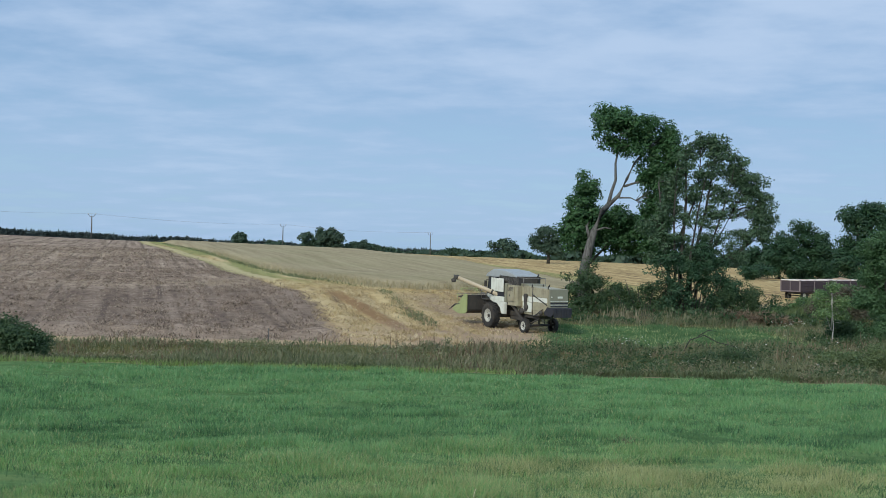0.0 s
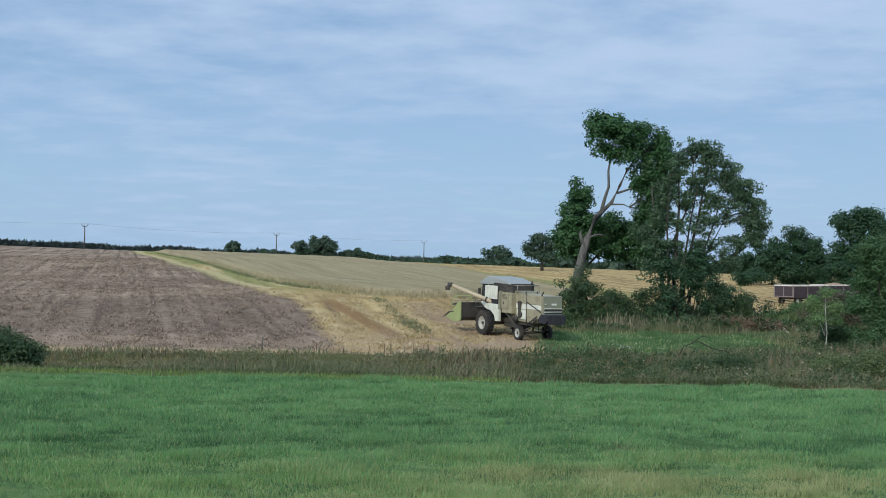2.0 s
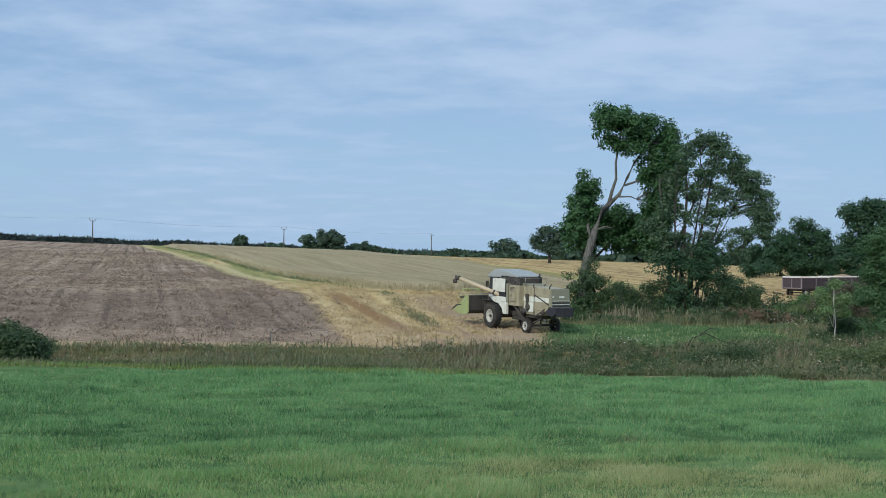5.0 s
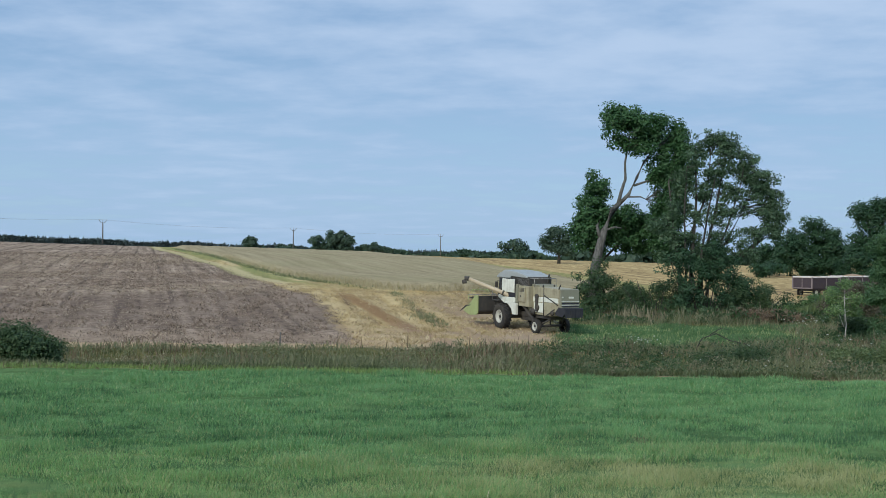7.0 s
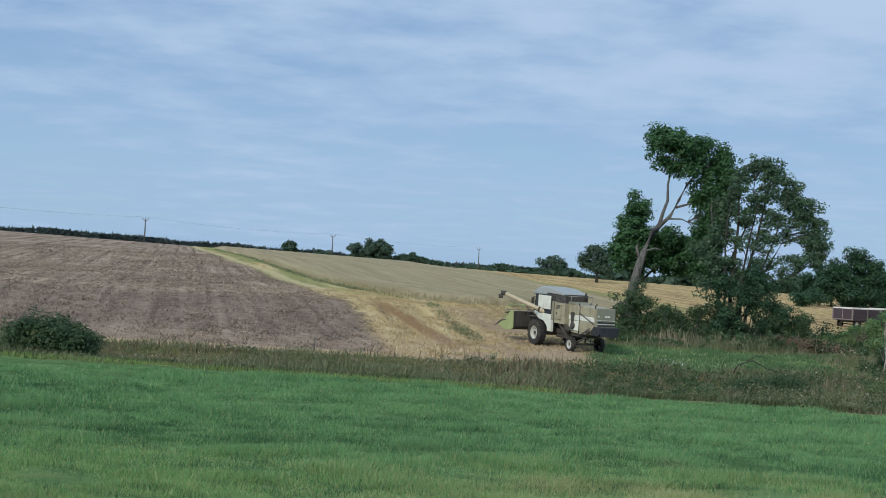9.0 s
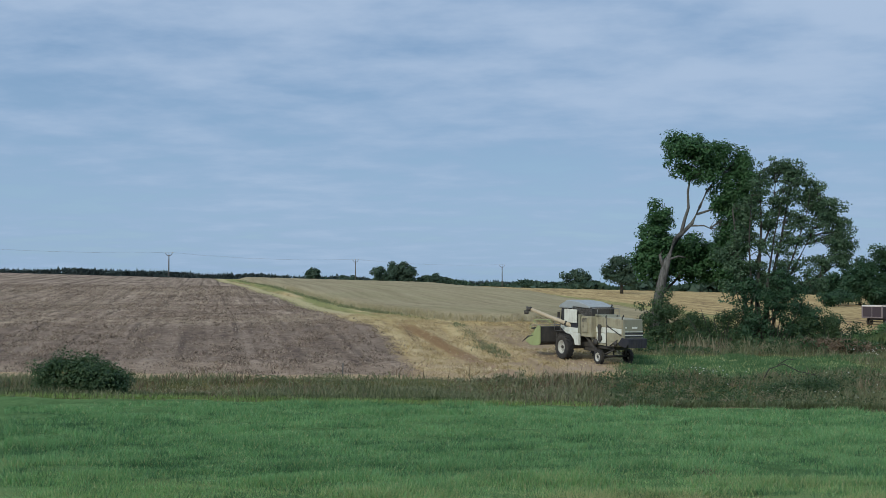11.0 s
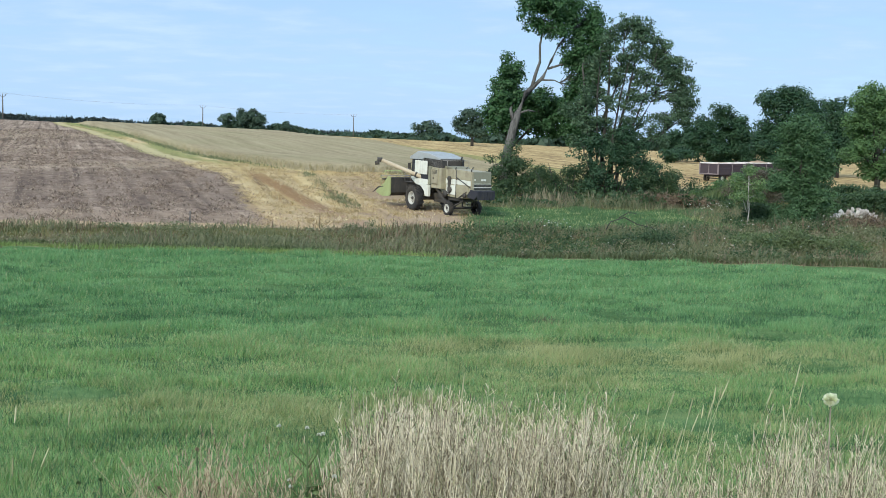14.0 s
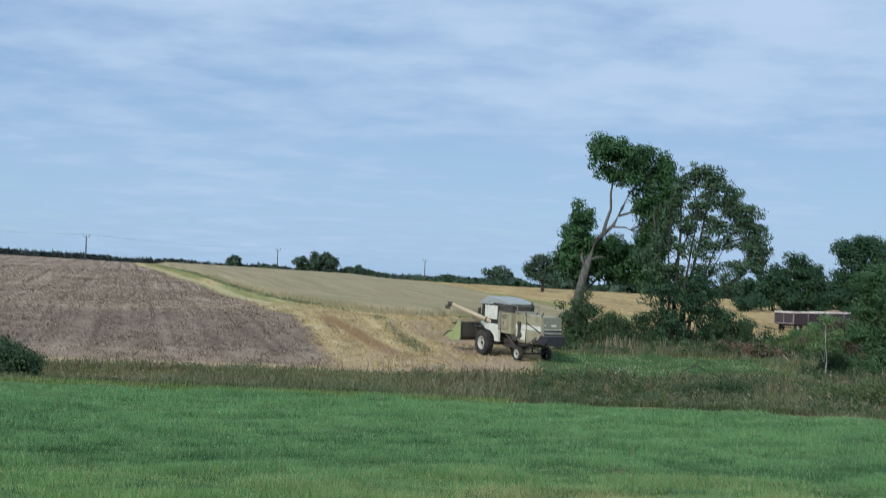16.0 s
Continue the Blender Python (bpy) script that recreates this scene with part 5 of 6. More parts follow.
standing("dark-green rounded trees of a copse behind the trailers", 56.1, 185, [(52.7, 5.3, 2.8, 2.5), (56.4, 6.2, 3.3, 3.2), (58.7, 9.5, 2.0, 1.8), (57.0, 3.6, 4.2, 2.2), (51.2, 3.6, 2.5, 2.2)], 26000, 0.33, LEAF_WOOD, 31, group="copse trees")
standing("dark-green rounded trees of a copse behind the trailers", 62.3, 186, [(61.7, 7.1, 3.0, 3.2), (63.9, 4.3, 2.7, 2.8), (60.7, 3.6, 3.7, 2.2), (65.4, 3.6, 2.7, 2.4)], 24000, 0.33, LEAF_WOOD, 32, group="copse trees")
standing("low bright-green shrub on the far field edge", 49.5, 175, [(48.4, 2.6, 2.0, 1.2), (50.5, 2.8, 2.0, 1.2)], 3000, 0.3, LEAF_WOOD, 33, trunk=0.06, category="shrub")
standing("broad oak with dense dark crown behind the hedge", 50.0, 130, [(47.5, 9.6, 2.0, 1.7), (50.1, 10.3, 2.3, 1.8), (52.0, 8.3, 2.1, 2.3), (48.6, 6.8, 2.6, 2.3), (46.9, 4.8, 1.8, 1.8), (51.0, 4.9, 2.4, 2.3), (49.0, 2.8, 3.0, 1.5), (53.4, 3.2, 2.0, 1.8)], 38000, 0.25, LEAF_WOOD, 34, trunk=0.35)
standing("tall dark tree with an uneven crown by the field", 57.9, 135, [(57.1, 8.6, 1.8, 2.1), (58.8, 10.1, 1.3, 1.2), (57.9, 5.6, 2.0, 2.7), (60.4, 4.8, 2.0, 2.0), (56.0, 3.6, 1.8, 2.0), (61.5, 6.5, 1.8, 2.0)], 26000, 0.25, LEAF_WOOD, 35, trunk=0.3)
standing("leafy young ash tree standing in the rough grass", 25.9, 64.7, [(25.6, 6.0, 1.1, 0.8), (24.9, 5.4, 0.7, 0.8), (26.3, 4.9, 1.1, 1.0), (25.2, 4.0, 1.0, 1.0), (26.7, 3.5, 1.0, 0.9), (25.5, 2.6, 1.3, 0.9), (26.5, 1.7, 1.3, 0.9), (24.6, 2.7, 0.9, 0.6), (25.5, 0.9, 1.5, 0.7)], 46000, 0.115, LEAF_YOUNG, 36, trunk=0.12, clump=0.24, twig=120)
standing("big light-green tree with hanging lower branches", 46.2, 98, [(44.9, 8.9, 1.8, 1.5), (46.7, 8.1, 2.0, 2.1), (43.9, 7.0, 1.6, 1.3), (45.6, 5.5, 2.2, 1.7), (43.8, 4.4, 1.3, 1.3), (46.2, 3.1, 1.8, 1.3), (47.5, 3.6, 1.9, 2.0), (48.8, 7.0, 1.8, 2.0)], 46000, 0.18, LEAF_FRESH, 37, trunk=0.3, clump=0.36)
standing("slim birch sapling with a pale bare stem", 21.8, 62.4, [(21.7, 3.4, 0.45, 0.35), (21.2, 2.7, 0.45, 0.5), (22.25, 2.6, 0.45, 0.5), (22.5, 1.8, 0.4, 0.5), (21.2, 1.9, 0.4, 0.4), (21.8, 2.2, 0.6, 0.6)], 3800, 0.10, LEAF_BIRCH, 38, trunk=0.04, per=60, lean=0.12, clump=0.17, hollow=0.1, twig=30, boughs=2, bark_mat=BIRCH)

# hedge plants and brush on the rough ground
for i, (label, x, y, blobs, n, size, mat) in enumerate((
        ("dense green bramble mound beside the trailers", 31.0, 88, [(-2.2, 0, 0.8, 1.1, 1, 0.8), (-0.6, 0, 1.25, 1.3, 1, 1.0), (0.9, 0, 1.5, 1.5, 1, 1.1), (3, 0, 1.3, 2.0, 1, 1.2), (-5.0, 0, 0.2, 1.4, 1, 0.35)], 20000, 0.12, LEAF_FRESH),
        ("dark hedge of brush before the far field", 36.5, 92, [(-2.5, 0, 0.9, 2.0, 1, 0.9), (-0.5, 0, 1.3, 1.7, 1, 1.2), (1.6, 0, 0.9, 1.9, 1, 0.8), (4.5, 0, 0.5, 2.2, 1, 0.5)], 18000, 0.15, LEAF_BUSH),
        ("broad green willow bush in the ditch weeds", 18.9, 50.0, [(-1.3, 0, 0.5, 1.2, 0.9, 0.5), (0.2, 0, 0.75, 1.3, 0.9, 0.65), (1.5, 0, 0.6, 1.1, 0.9, 0.5), (3.0, 0, 0.5, 1.2, 0.9, 0.5)], 15000, 0.08, DITCH_BUSH),
        ("low olive bush among ditch weeds", 13.2, 51.5, [(-0.9, 0, 0.4, 1.0, 0.7, 0.5), (0.6, 0, 0.5, 1.0, 0.7, 0.5)], 6000, 0.075, LEAF_BUSH),
        ("dark scrub bush beside the birch sapling", 23.3, 65.2, [(-0.1, 0, 0.7, 0.6, 0.7, 0.8), (0.6, 0, 0.5, 0.7, 0.7, 0.6)], 3500, 0.13, LEAF_BUSH),
        ("russet-brown dry shrub near the green clearing", 21.0, 75.5, [(-1.2, 0, 0.5, 1.2, 0.8, 0.5), (0.4, 0, 0.55, 1.2, 0.8, 0.5), (1.8, 0, 0.4, 1.0, 0.8, 0.4)], 6000, 0.12, RUSSET),
        ("dark green brush beside the rubble heap", 33.5, 72, [(-1.8, 0, 0.7, 1.4, 0.9, 0.8), (0.3, 0, 0.9, 1.6, 0.9, 1.0), (2.2, 0, 0.8, 1.4, 0.9, 0.9)], 9000, 0.14, LEAF_BUSH),
        ("tall greyish-brown dead thicket hiding the trailer wheels", 28.3, 78.0, [(-0.9, 0, 1.5, 0.6, 0.6, 1.0), (0.0, 0, 1.9, 0.7, 0.6, 1.2), (0.9, 0, 1.7, 0.8, 0.6, 1.1), (-1.9, 0, 0.9, 0.7, 0.6, 0.7)], 9000, 0.11, DEAD_BRUSH),
        ("reddish-brown dry weeds before the ash", 27.6, 60.0, [(-1.3, 0, 0.4, 1.1, 0.7, 0.4), (0.3, 0, 0.45, 1.2, 0.7, 0.45), (1.8, 0, 0.4, 1.1, 0.7, 0.4)], 6000, 0.1, RUSSET))):
    bush(label, (x, y), blobs, n, size, mat, 50 + i, clump=0.24)


def distant():
    far = (("small round field tree on the skyline", 420, [(-76.7, 8.5, 3.0, 2.1), (-74.8, 6.4, 3.6, 1.6), (-77.6, 5.6, 2.6, 1.6)], 1500, 0.9),
           ("low bushy tree on the skyline", 430, [(-64.4, 6.4, 3.6, 2.2), (-62.5, 5.2, 3.0, 1.6), (-67, 5, 2.5, 1.5)], 1400, 0.9),
           ("wide old oak on the skyline", 430, [(-52.6, 9.2, 3.4, 2.9), (-45.0, 10.4, 5.4, 3.4), (-40.7, 8.6, 3.4, 3.2), (-48.2, 6.6, 6.5, 2.7), (-42, 5.4, 4.5, 2.2)], 9000, 0.75),
           ("row of low trees beyond the barley", 432, [(-32.0, 6.6, 5.0, 2.2), (-26.0, 5.6, 4.0, 1.8), (-36.5, 5.6, 3.0, 2.0)], 3000, 0.8),
           ("lone round tree beyond the stubble", 330, [(15.2, 6.0, 2.0, 1.9), (18.2, 7.5, 3.4, 1.8), (19.6, 5.8, 2.8, 2.0), (17, 4.6, 2.6, 1.4)], 2600, 0.65),
           ("leafy tree on the far stubble edge", 250, [(23.0, 9.8, 2.2, 1.3), (21.2, 7.9, 1.9, 1.5), (24.9, 8.0, 2.2, 1.7), (23.2, 6.6, 2.9, 1.3), (25.8, 5.8, 1.8, 1.2)], 6500, 0.45))
    for i, (label, y, rows, n, size) in enumerate(far):
        x0 = sum(r[0] for r in rows) / len(rows)
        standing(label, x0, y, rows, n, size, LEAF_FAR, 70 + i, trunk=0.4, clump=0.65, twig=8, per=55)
    g = np.random.default_rng(5)
    # hedges and wood along the skyline
    for name, label, mat, y, x0, x1, tops, n in (
            ("far_hedgerow", "long low hedgerow of trees on the horizon", LEAF_FAR, 480, -26, 36, lambda x: 5.0 + 1.3 * np.sin(x * 0.31) * np.sin(x * 0.13 + 1), 12000),
            ("far_hedge", "dark hedge line behind the stubble field", LEAF_FAR, 300, -2, 95, lambda x: 3.4 + 0.9 * np.sin(x * 0.4) + 0.03 * np.maximum(x, 0), 12000)):
        x = g.uniform(x0, x1, n)
        top = tops(x)
        base = height(x, np.full(n, y)) - 0.3
        z = base + (top - base) * g.uniform(0, 1, n) ** 0.7
        p = np.stack([x, y + g.normal(0, 1.5, n), z], -1)
        s = g.normal(size=(n, 3)) * 0.55
        t = g.normal(size=(n, 3)) * 0.55
        v = np.stack([p - s, p + t, p + s, p - t], 1).reshape(-1, 3)
        q = np.arange(n)[:, None] * 4
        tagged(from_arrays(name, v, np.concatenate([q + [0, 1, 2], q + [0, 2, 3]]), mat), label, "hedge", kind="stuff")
    n = 9000
    x = g.uniform(-420, 30, n)
    top = np.interp(x, [-420, -273, -247, -221, -186, -140, -60, 30], [13.4, 13.2, 13.3, 11.9, 11.0, 10.0, 7.6, 6.2]) - 1.0 + np.sin(x * 0.11) * 0.6
    p = np.stack([x, np.full(n, 668.0), top - 6 * g.uniform(0, 1, n) ** 1.5], -1)
    s, t = g.normal(size=(n, 3)) * 0.7, g.normal(size=(n, 3)) * 0.7
    v = np.stack([p - s, p + t, p + s, p - t], 1).reshape(-1, 3)
    q = np.arange(n)[:, None] * 4
    tagged(from_arrays("far_wood_edge", v, np.concatenate([q + [0, 1, 2], q + [0, 2, 3]]), NEEDLES), "leafy edge of the distant wood", "forest", kind="stuff")
    # spruce wood: ragged cones in tiers
    V, F, c = [], [], 0
    for x in np.arange(-420, 30, 0.55):
        xx = x + g.uniform(-0.6, 0.6)
        y = 700 + g.uniform(-25, 25)
        base = -9.0
        top = np.interp(xx, [-420, -273, -247, -221, -186, -140, -60, 30], [13.4, 13.2, 13.3, 11.9, 11.0, 10.0, 7.6, 6.2]) + g.normal(0, 0.6) + 0.8 * math.sin(xx * 0.07) * math.sin(xx * 0.19 + 1)
        for k in range(4):
            z1 = top - k * 1.7
            z0 = z1 - 3.4 - k
            r = (1.3 + 0.9 * k) * g.uniform(0.6, 1.4)
            ring = [(xx + r * math.cos(a), y + r * math.sin(a), z0 + g.uniform(-0.5, 0.5)) for a in np.linspace(0, 6.2832, 7)[:-1]]
            V += ring + [(xx + g.normal(0, 0.1), y, z1)]
            F += [(c + i, c + (i + 1) % 6, c + 6) for i in range(6)]
            c += 7
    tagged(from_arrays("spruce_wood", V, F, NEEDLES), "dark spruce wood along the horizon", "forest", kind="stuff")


distant()

# ---- power line ----
POLE = paint("weathered_pole_wood", (0.135, 0.130, 0.125), (0.075, 0.070, 0.066), 0.5, 0.9)
WIRE = paint("aluminium_wire", (0.34, 0.36, 0.39), (0.3, 0.3, 0.3), 0.2, 0.5)
CERAMIC = paint("pale_insulator", (0.55, 0.53, 0.50), (0.3, 0.28, 0.25), 0.3, 0.3)
TOPS = []


def power_pole(x, y, top):
    z = ground_z(x, y)
    ob = thing("power_pole", "tall slim wooden power pole with a forked crossarm", "power pole", pose(x, y, z), "power line poles")
    h = top - z
    part("pole", shape(tube, [(0, 0, -0.3), (0, 0, h * 0.5), (0, 0, h - 0.7)], [0.20, 0.17, 0.13], 10), POLE, ob)
    bm = bmesh.new()
    for s in (-1, 1):
        tube(bm, [(0, 0, h - 0.95), (s * 0.55, 0, h - 0.75), (s * 0.95, 0, h - 0.15)], 0.07, 6)
    tube(bm, [(0, 0, h - 0.8), (0, 0, h - 0.2)], 0.06, 6)
    part("crossarm", bm, POLE, ob)
    for s in (-1, 0, 1):
        q = Matrix.Translation((s * 0.95, 0, h - 0.02)) @ pose(0, 0, 0, 0, 90, 0)
        bm = bmesh.new()
        lathe(bm, [(0.02, 0.15), (0.09, 0.08), (0.05, 0.03), (0.09, -0.03), (0.05, -0.08), (0.001, -0.12)], q, 8)
        part("insulator", bm, CERAMIC, ob)
    TOPS.append([(x + s * 0.95, y, top + 0.05) for s in (-1, 0, 1)])


power_pole(-137.5, 240, 13.6)
power_pole(-94.5, 300, 13.1)
power_pole(-51.7, 360, 12.7)
power_pole(-4.6, 400, 11.8)
for a, b in zip(TOPS, TOPS[1:]):
    for p, q in zip(a, b):
        pts = [Vector(p).lerp(Vector(q), u) - Vector((0, 0, 4 * 0.9 * u * (1 - u))) for u in np.linspace(0, 1, 14)]
        tagged(part("power_wire", shape(tube, pts, 0.008, 5), WIRE), "thin sagging overhead wire between poles", "wire", "power line wires")

# ---- trailers with grain ----
FRAME = paint("worn_pinkish_frame_paint", (0.24, 0.20, 0.21), (0.16, 0.13, 0.12), 0.5, 0.8)
PLUM = paint("faded_plum_board_paint", (0.062, 0.048, 0.062), (0.10, 0.085, 0.07), 0.45, 0.8)
RAIL = paint("pale_worn_rail", (0.80, 0.76, 0.74), (0.30, 0.24, 0.20), 0.35, 0.7)


def build_grain(n):
    p = n.add("ShaderNodeTexCoord").outputs["Object"]
    f = n.noise(p, 30, 5, 0.7)
    return surface(n, n.ramp(n.math("ADD", n.math("MULTIPLY", f, 0.6), n.math("MULTIPLY", n.noise(p, 2, 3), 0.4)), [(0.35, (0.30, 0.20, 0.13)), (0.65, (0.46, 0.33, 0.22))]), 0.95, 0, f, 0.03, 0.6)


GRAIN = material("heaped_grain", build_grain)


def trailer(m, heap):
    ob = thing("grain_trailer", "dark plum-brown farm trailer with pale rails, heaped with grain", "trailer", m, "farm trailers")
    L, W = 4.7, 2.3
    bed = part("bed", shape(box, (0, -W / 2, 0.80), (L, W / 2, 0.92), 0.02), PLUM, ob)
    for s in (-1, 1):
        for k in range(2):
            b = part("side_board", shape(box, (0.03 + k * L / 2, s * W / 2 - 0.03, 0.92), (L / 2 + k * L / 2 - 0.03, s * W / 2 + 0.03, 1.98), 0.015), PLUM, ob)
            for z in (1.18, 1.45, 1.72):
                part("rib", shape(box, (0.06 + k * L / 2, s * (W / 2 + 0.04) - 0.02, z), (L / 2 + k * L / 2 - 0.06, s * (W / 2 + 0.04) + 0.02, z + 0.06), 0.008), PLUM, b)
        part("rail", shape(box, (0, s * W / 2 - 0.05, 1.98), (L, s * W / 2 + 0.06, 2.10), 0.015), RAIL, ob, "pale worn top rail")
        for x in (0.0, L / 2, L):
            part("post", shape(box, (x - 0.05, s * W / 2 - 0.06, 0.85), (x + 0.05, s * W / 2 + 0.07, 2.06), 0.012), FRAME, ob, "pale worn corner post")
    for x in (0, L):
        b = part("end_board", shape(box, (x - 0.03, -W / 2 + 0.06, 0.92), (x + 0.03, W / 2 - 0.06, 1.98), 0.015), PLUM, ob)
        for y in (0.0,):
            part("rib", shape(box, (x - 0.06, y - 0.035, 0.94), (x + 0.06, y + 0.035, 1.96), 0.008), FRAME, b)
        part("sill", shape(box, (x - 0.05, -W / 2 + 0.07, 0.86), (x + 0.05, W / 2 - 0.07, 0.96), 0.01), FRAME, b)
        part("rail", shape(box, (x - 0.05, -W / 2, 1.98), (x + 0.06, W / 2, 2.10), 0.015), RAIL, ob, "pale worn top rail")
    bm = bmesh.new()
    n = 14
    grid = [[bm.verts.new((0.06 + (L - 0.12) * i / n, (W - 0.14) * (j / n - 0.5), 1.93 + heap * max(0, (1 - abs(i / n - 0.5) * 2) * (1 - abs(j / n - 0.5) * 2)) ** 0.7 + random.uniform(-0.03, 0.03))) for j in range(n + 1)] for i in range(n + 1)]
    for i in range(n):
        for j in range(n):
            bm.faces.new((grid[i][j], grid[i + 1][j], grid[i + 1][j + 1], grid[i][j + 1])).smooth = True
    rim = bmesh.ops.extrude_face_region(bm, geom=bm.faces[:])
    for v in [e for e in rim["geom"] if isinstance(e, bmesh.types.BMVert)]:
        v.co.z = 0.95
    bmesh.ops.recalc_face_normals(bm, faces=bm.faces)
    part("grain_load", bm, GRAIN, ob, "tan heaped grain")
    part("chassis", shape(box, (0.2, -0.45, 0.62), (L - 0.1, 0.45, 0.80), 0.02), DARK, ob)
    for x in (0.9, L - 0.9):
        part("axle", shape(tube, [(x, -0.95, 0.45), (x, 0.95, 0.45)], 0.05, 8), DARK, ob)
        for s in (-1, 1):
            w0 = new("wheel")
            w0.parent = ob
            bm = bmesh.new()
            q = Matrix.Translation((x, s * 0.95, 0.45)) @ pose(0, 0, 0, 0, 0, 90)
            lathe(bm, [(0.25, -0.1), (0.40, -0.11), (0.45, -0.07), (0.45, 0.07), (0.40, 0.11), (0.25, 0.1)], q, 22)
            part("tyre", bm, RUBBER, w0)
            bm = bmesh.new()
            lathe(bm, [(0.26, 0.1), (0.24, 0.03), (0.08, 0.05), (0.001, 0.06)], q, 16)
            lathe(bm, [(0.26, -0.1), (0.24, -0.03), (0.08, -0.05), (0.001, -0.06)], q, 16)
            part("rim", bm, RIM, w0)
    part("drawbar", shape(tube, [(L, 0, 0.62), (L + 1.3, 0, 0.5)], 0.05, 6), DARK, ob)
    return ob


trailer(pose(35.6, 114.2, ground_z(36, 115) - 0.1, 0, 0, 36), 0.2)
trailer(pose(40.6, 117.9, ground_z(42, 120) - 0.1, 0, 0, 36), 0.4)

# ---- rubble, flowers and small things on the rough ground ----


def build_stone(n):
    r = n.add("ShaderNodeObjectInfo").outputs["Random"]
    p = n.add("ShaderNodeTexCoord").outputs["Object"]
    f = n.noise(p, 9, 6, 0.65)
    c = n.mix(n.math("MULTIPLY", f, 0.45), n.ramp(r, [(0.2, (0.62, 0.60, 0.57)), (0.6, (0.40, 0.37, 0.34)), (0.95, (0.22, 0.17, 0.14))]), (0.30, 0.26, 0.21))
    return surface(n, c, 0.9, 0, f, 0.04, 0.8)


STONE = material("pale_rubble", build_stone)


def rubble():
    x0, y0 = 30.2, 67.0
    ob = thing("rubble_heap", "heap of pale broken stones and mortar in the weeds", "rubble", pose(x0, y0, ground_z(x0, y0)))
    g = random.Random(4)
    kinds = []
    for k in range(6):
        bm = bmesh.new()
        bmesh.ops.create_icosphere(bm, subdivisions=1, radius=1)
        for v in bm.verts:
            v.co *= g.uniform(0.7, 1.15)
        me = bpy.data.meshes.new("stone")
        bm.to_mesh(me)
        bm.free()
        me.materials.append(STONE)
        kinds.append(me)
    for k in range(75):
        u, v = g.gauss(0, 0.72), g.gauss(0, 0.5)
        top = 0.85 * math.exp(-u * u * 0.55 - v * v * 1.2)
        s = new("stone", kinds[k % 6])
        s.parent = ob
        r = g.uniform(0.06, 0.24)
        s.matrix_basis = Matrix.LocRotScale((u * 1.2, v, max(0.05, top * g.uniform(0.55, 1.0))), Euler((g.uniform(0, 6), g.uniform(0, 6), g.uniform(0, 6))), (r * 1.4, r, r * 0.8))


rubble()


def leafy_weeds(name, label, mat, area, clumps, seed, tall, leaf, bias=0.0):
    """Low leafy plants in uneven clumps over a stretch of the ditch."""
    g = np.random.default_rng(seed)
    xy = np.stack([g.uniform(area[0], area[1], clumps * 3), g.uniform(area[2], area[3], clumps * 3)], -1)
    xy = xy[(in_weeds(*xy.T) > 0.3) & (g.uniform(0, 1, len(xy)) < lumps(xy, 0.7, seed) ** 1.5 * 1.6 + bias)][:clumps]
    k = np.repeat(np.arange(len(xy)), 48)
    n = len(k)
    h = tall * g.uniform(0.4, 1.25, len(xy)) * (0.5 + lumps(xy, 0.9, seed + 1)) * np.interp(xy[:, 0], [-20, 2, 8], [0.6, 0.7, 1.0])
    p = np.stack([xy[k, 0] + g.normal(0, 0.16, n), xy[k, 1] + g.normal(0, 0.16, n), height(*xy[k].T) + h[k] * g.uniform(0.05, 1.0, n) ** 0.7], -1)
    a, b = g.normal(size=(n, 3)) * leaf, g.normal(size=(n, 3)) * leaf * 0.5
    v = np.stack([p, p + a * 0.5 + b, p + a, p + a * 0.5 - b], 1).reshape(-1, 3)
    q = np.arange(n)[:, None] * 4
    tagged(from_arrays(name, v, np.concatenate([q + [0, 1, 2], q + [0, 2, 3]]), mat), label, "weeds", kind="stuff")


leafy_weeds("leafy_weeds", "leafy olive weeds in the ditch", RANK, (-26, 34, 44, 60), 900, 31, 0.5, 0.05)
leafy_weeds("dark_nettles", "dark green nettles in uneven clumps", LEAF_BUSH, (4, 36, 45, 66), 800, 32, 0.72, 0.05)
leafy_weeds("withered_weeds", "withered tan weeds in the ditch", RANK_TAN, (-26, 34, 44, 60), 300, 33, 0.5, 0.045)
leafy_weeds("scrub_undergrowth", "green undergrowth below the trees", LEAF_BUSH, (8, 45, 74, 96), 900, 34, 0.7, 0.09, 0.3)


def mound_weeds():
    """Tall green weeds on the rise before the trailers, and dock spikes along the stubble's edge."""
    g = np.random.default_rng(61)
    xy = np.stack([g.uniform(25.2, 31.0, 7000), g.normal(86, 0.9, 7000)], -1)
    tall = np.interp(xy[:, 0], [25.2, 26.4, 29.2, 31], [0.25, 0.8, 1.75, 1.9]) * g.uniform(0.35, 1.0, len(xy)) * (0.6 + 0.5 * lumps(xy, 1.2, 62))
    blades("tall_green_weeds", xy, tall, np.full(len(xy), 0.06), DITCH_BUSH, "tall soft green weeds before the farm trailers", "weeds", 0.14, droop=0.12)
    xy = np.stack([g.uniform(-6, 10, 130), g.normal(56.2, 0.6, 130)], -1)
    xy = xy[g.uniform(0, 1, len(xy)) < 0.15 + lumps(xy, 0.9, 63)]
    blades("dock_spikes", xy, g.uniform(0.5, 0.95, len(xy)), np.full(len(xy), 0.06), RUSSET, "dark dock spikes at the edge of the stubble", "weeds", 0.07)


mound_weeds()


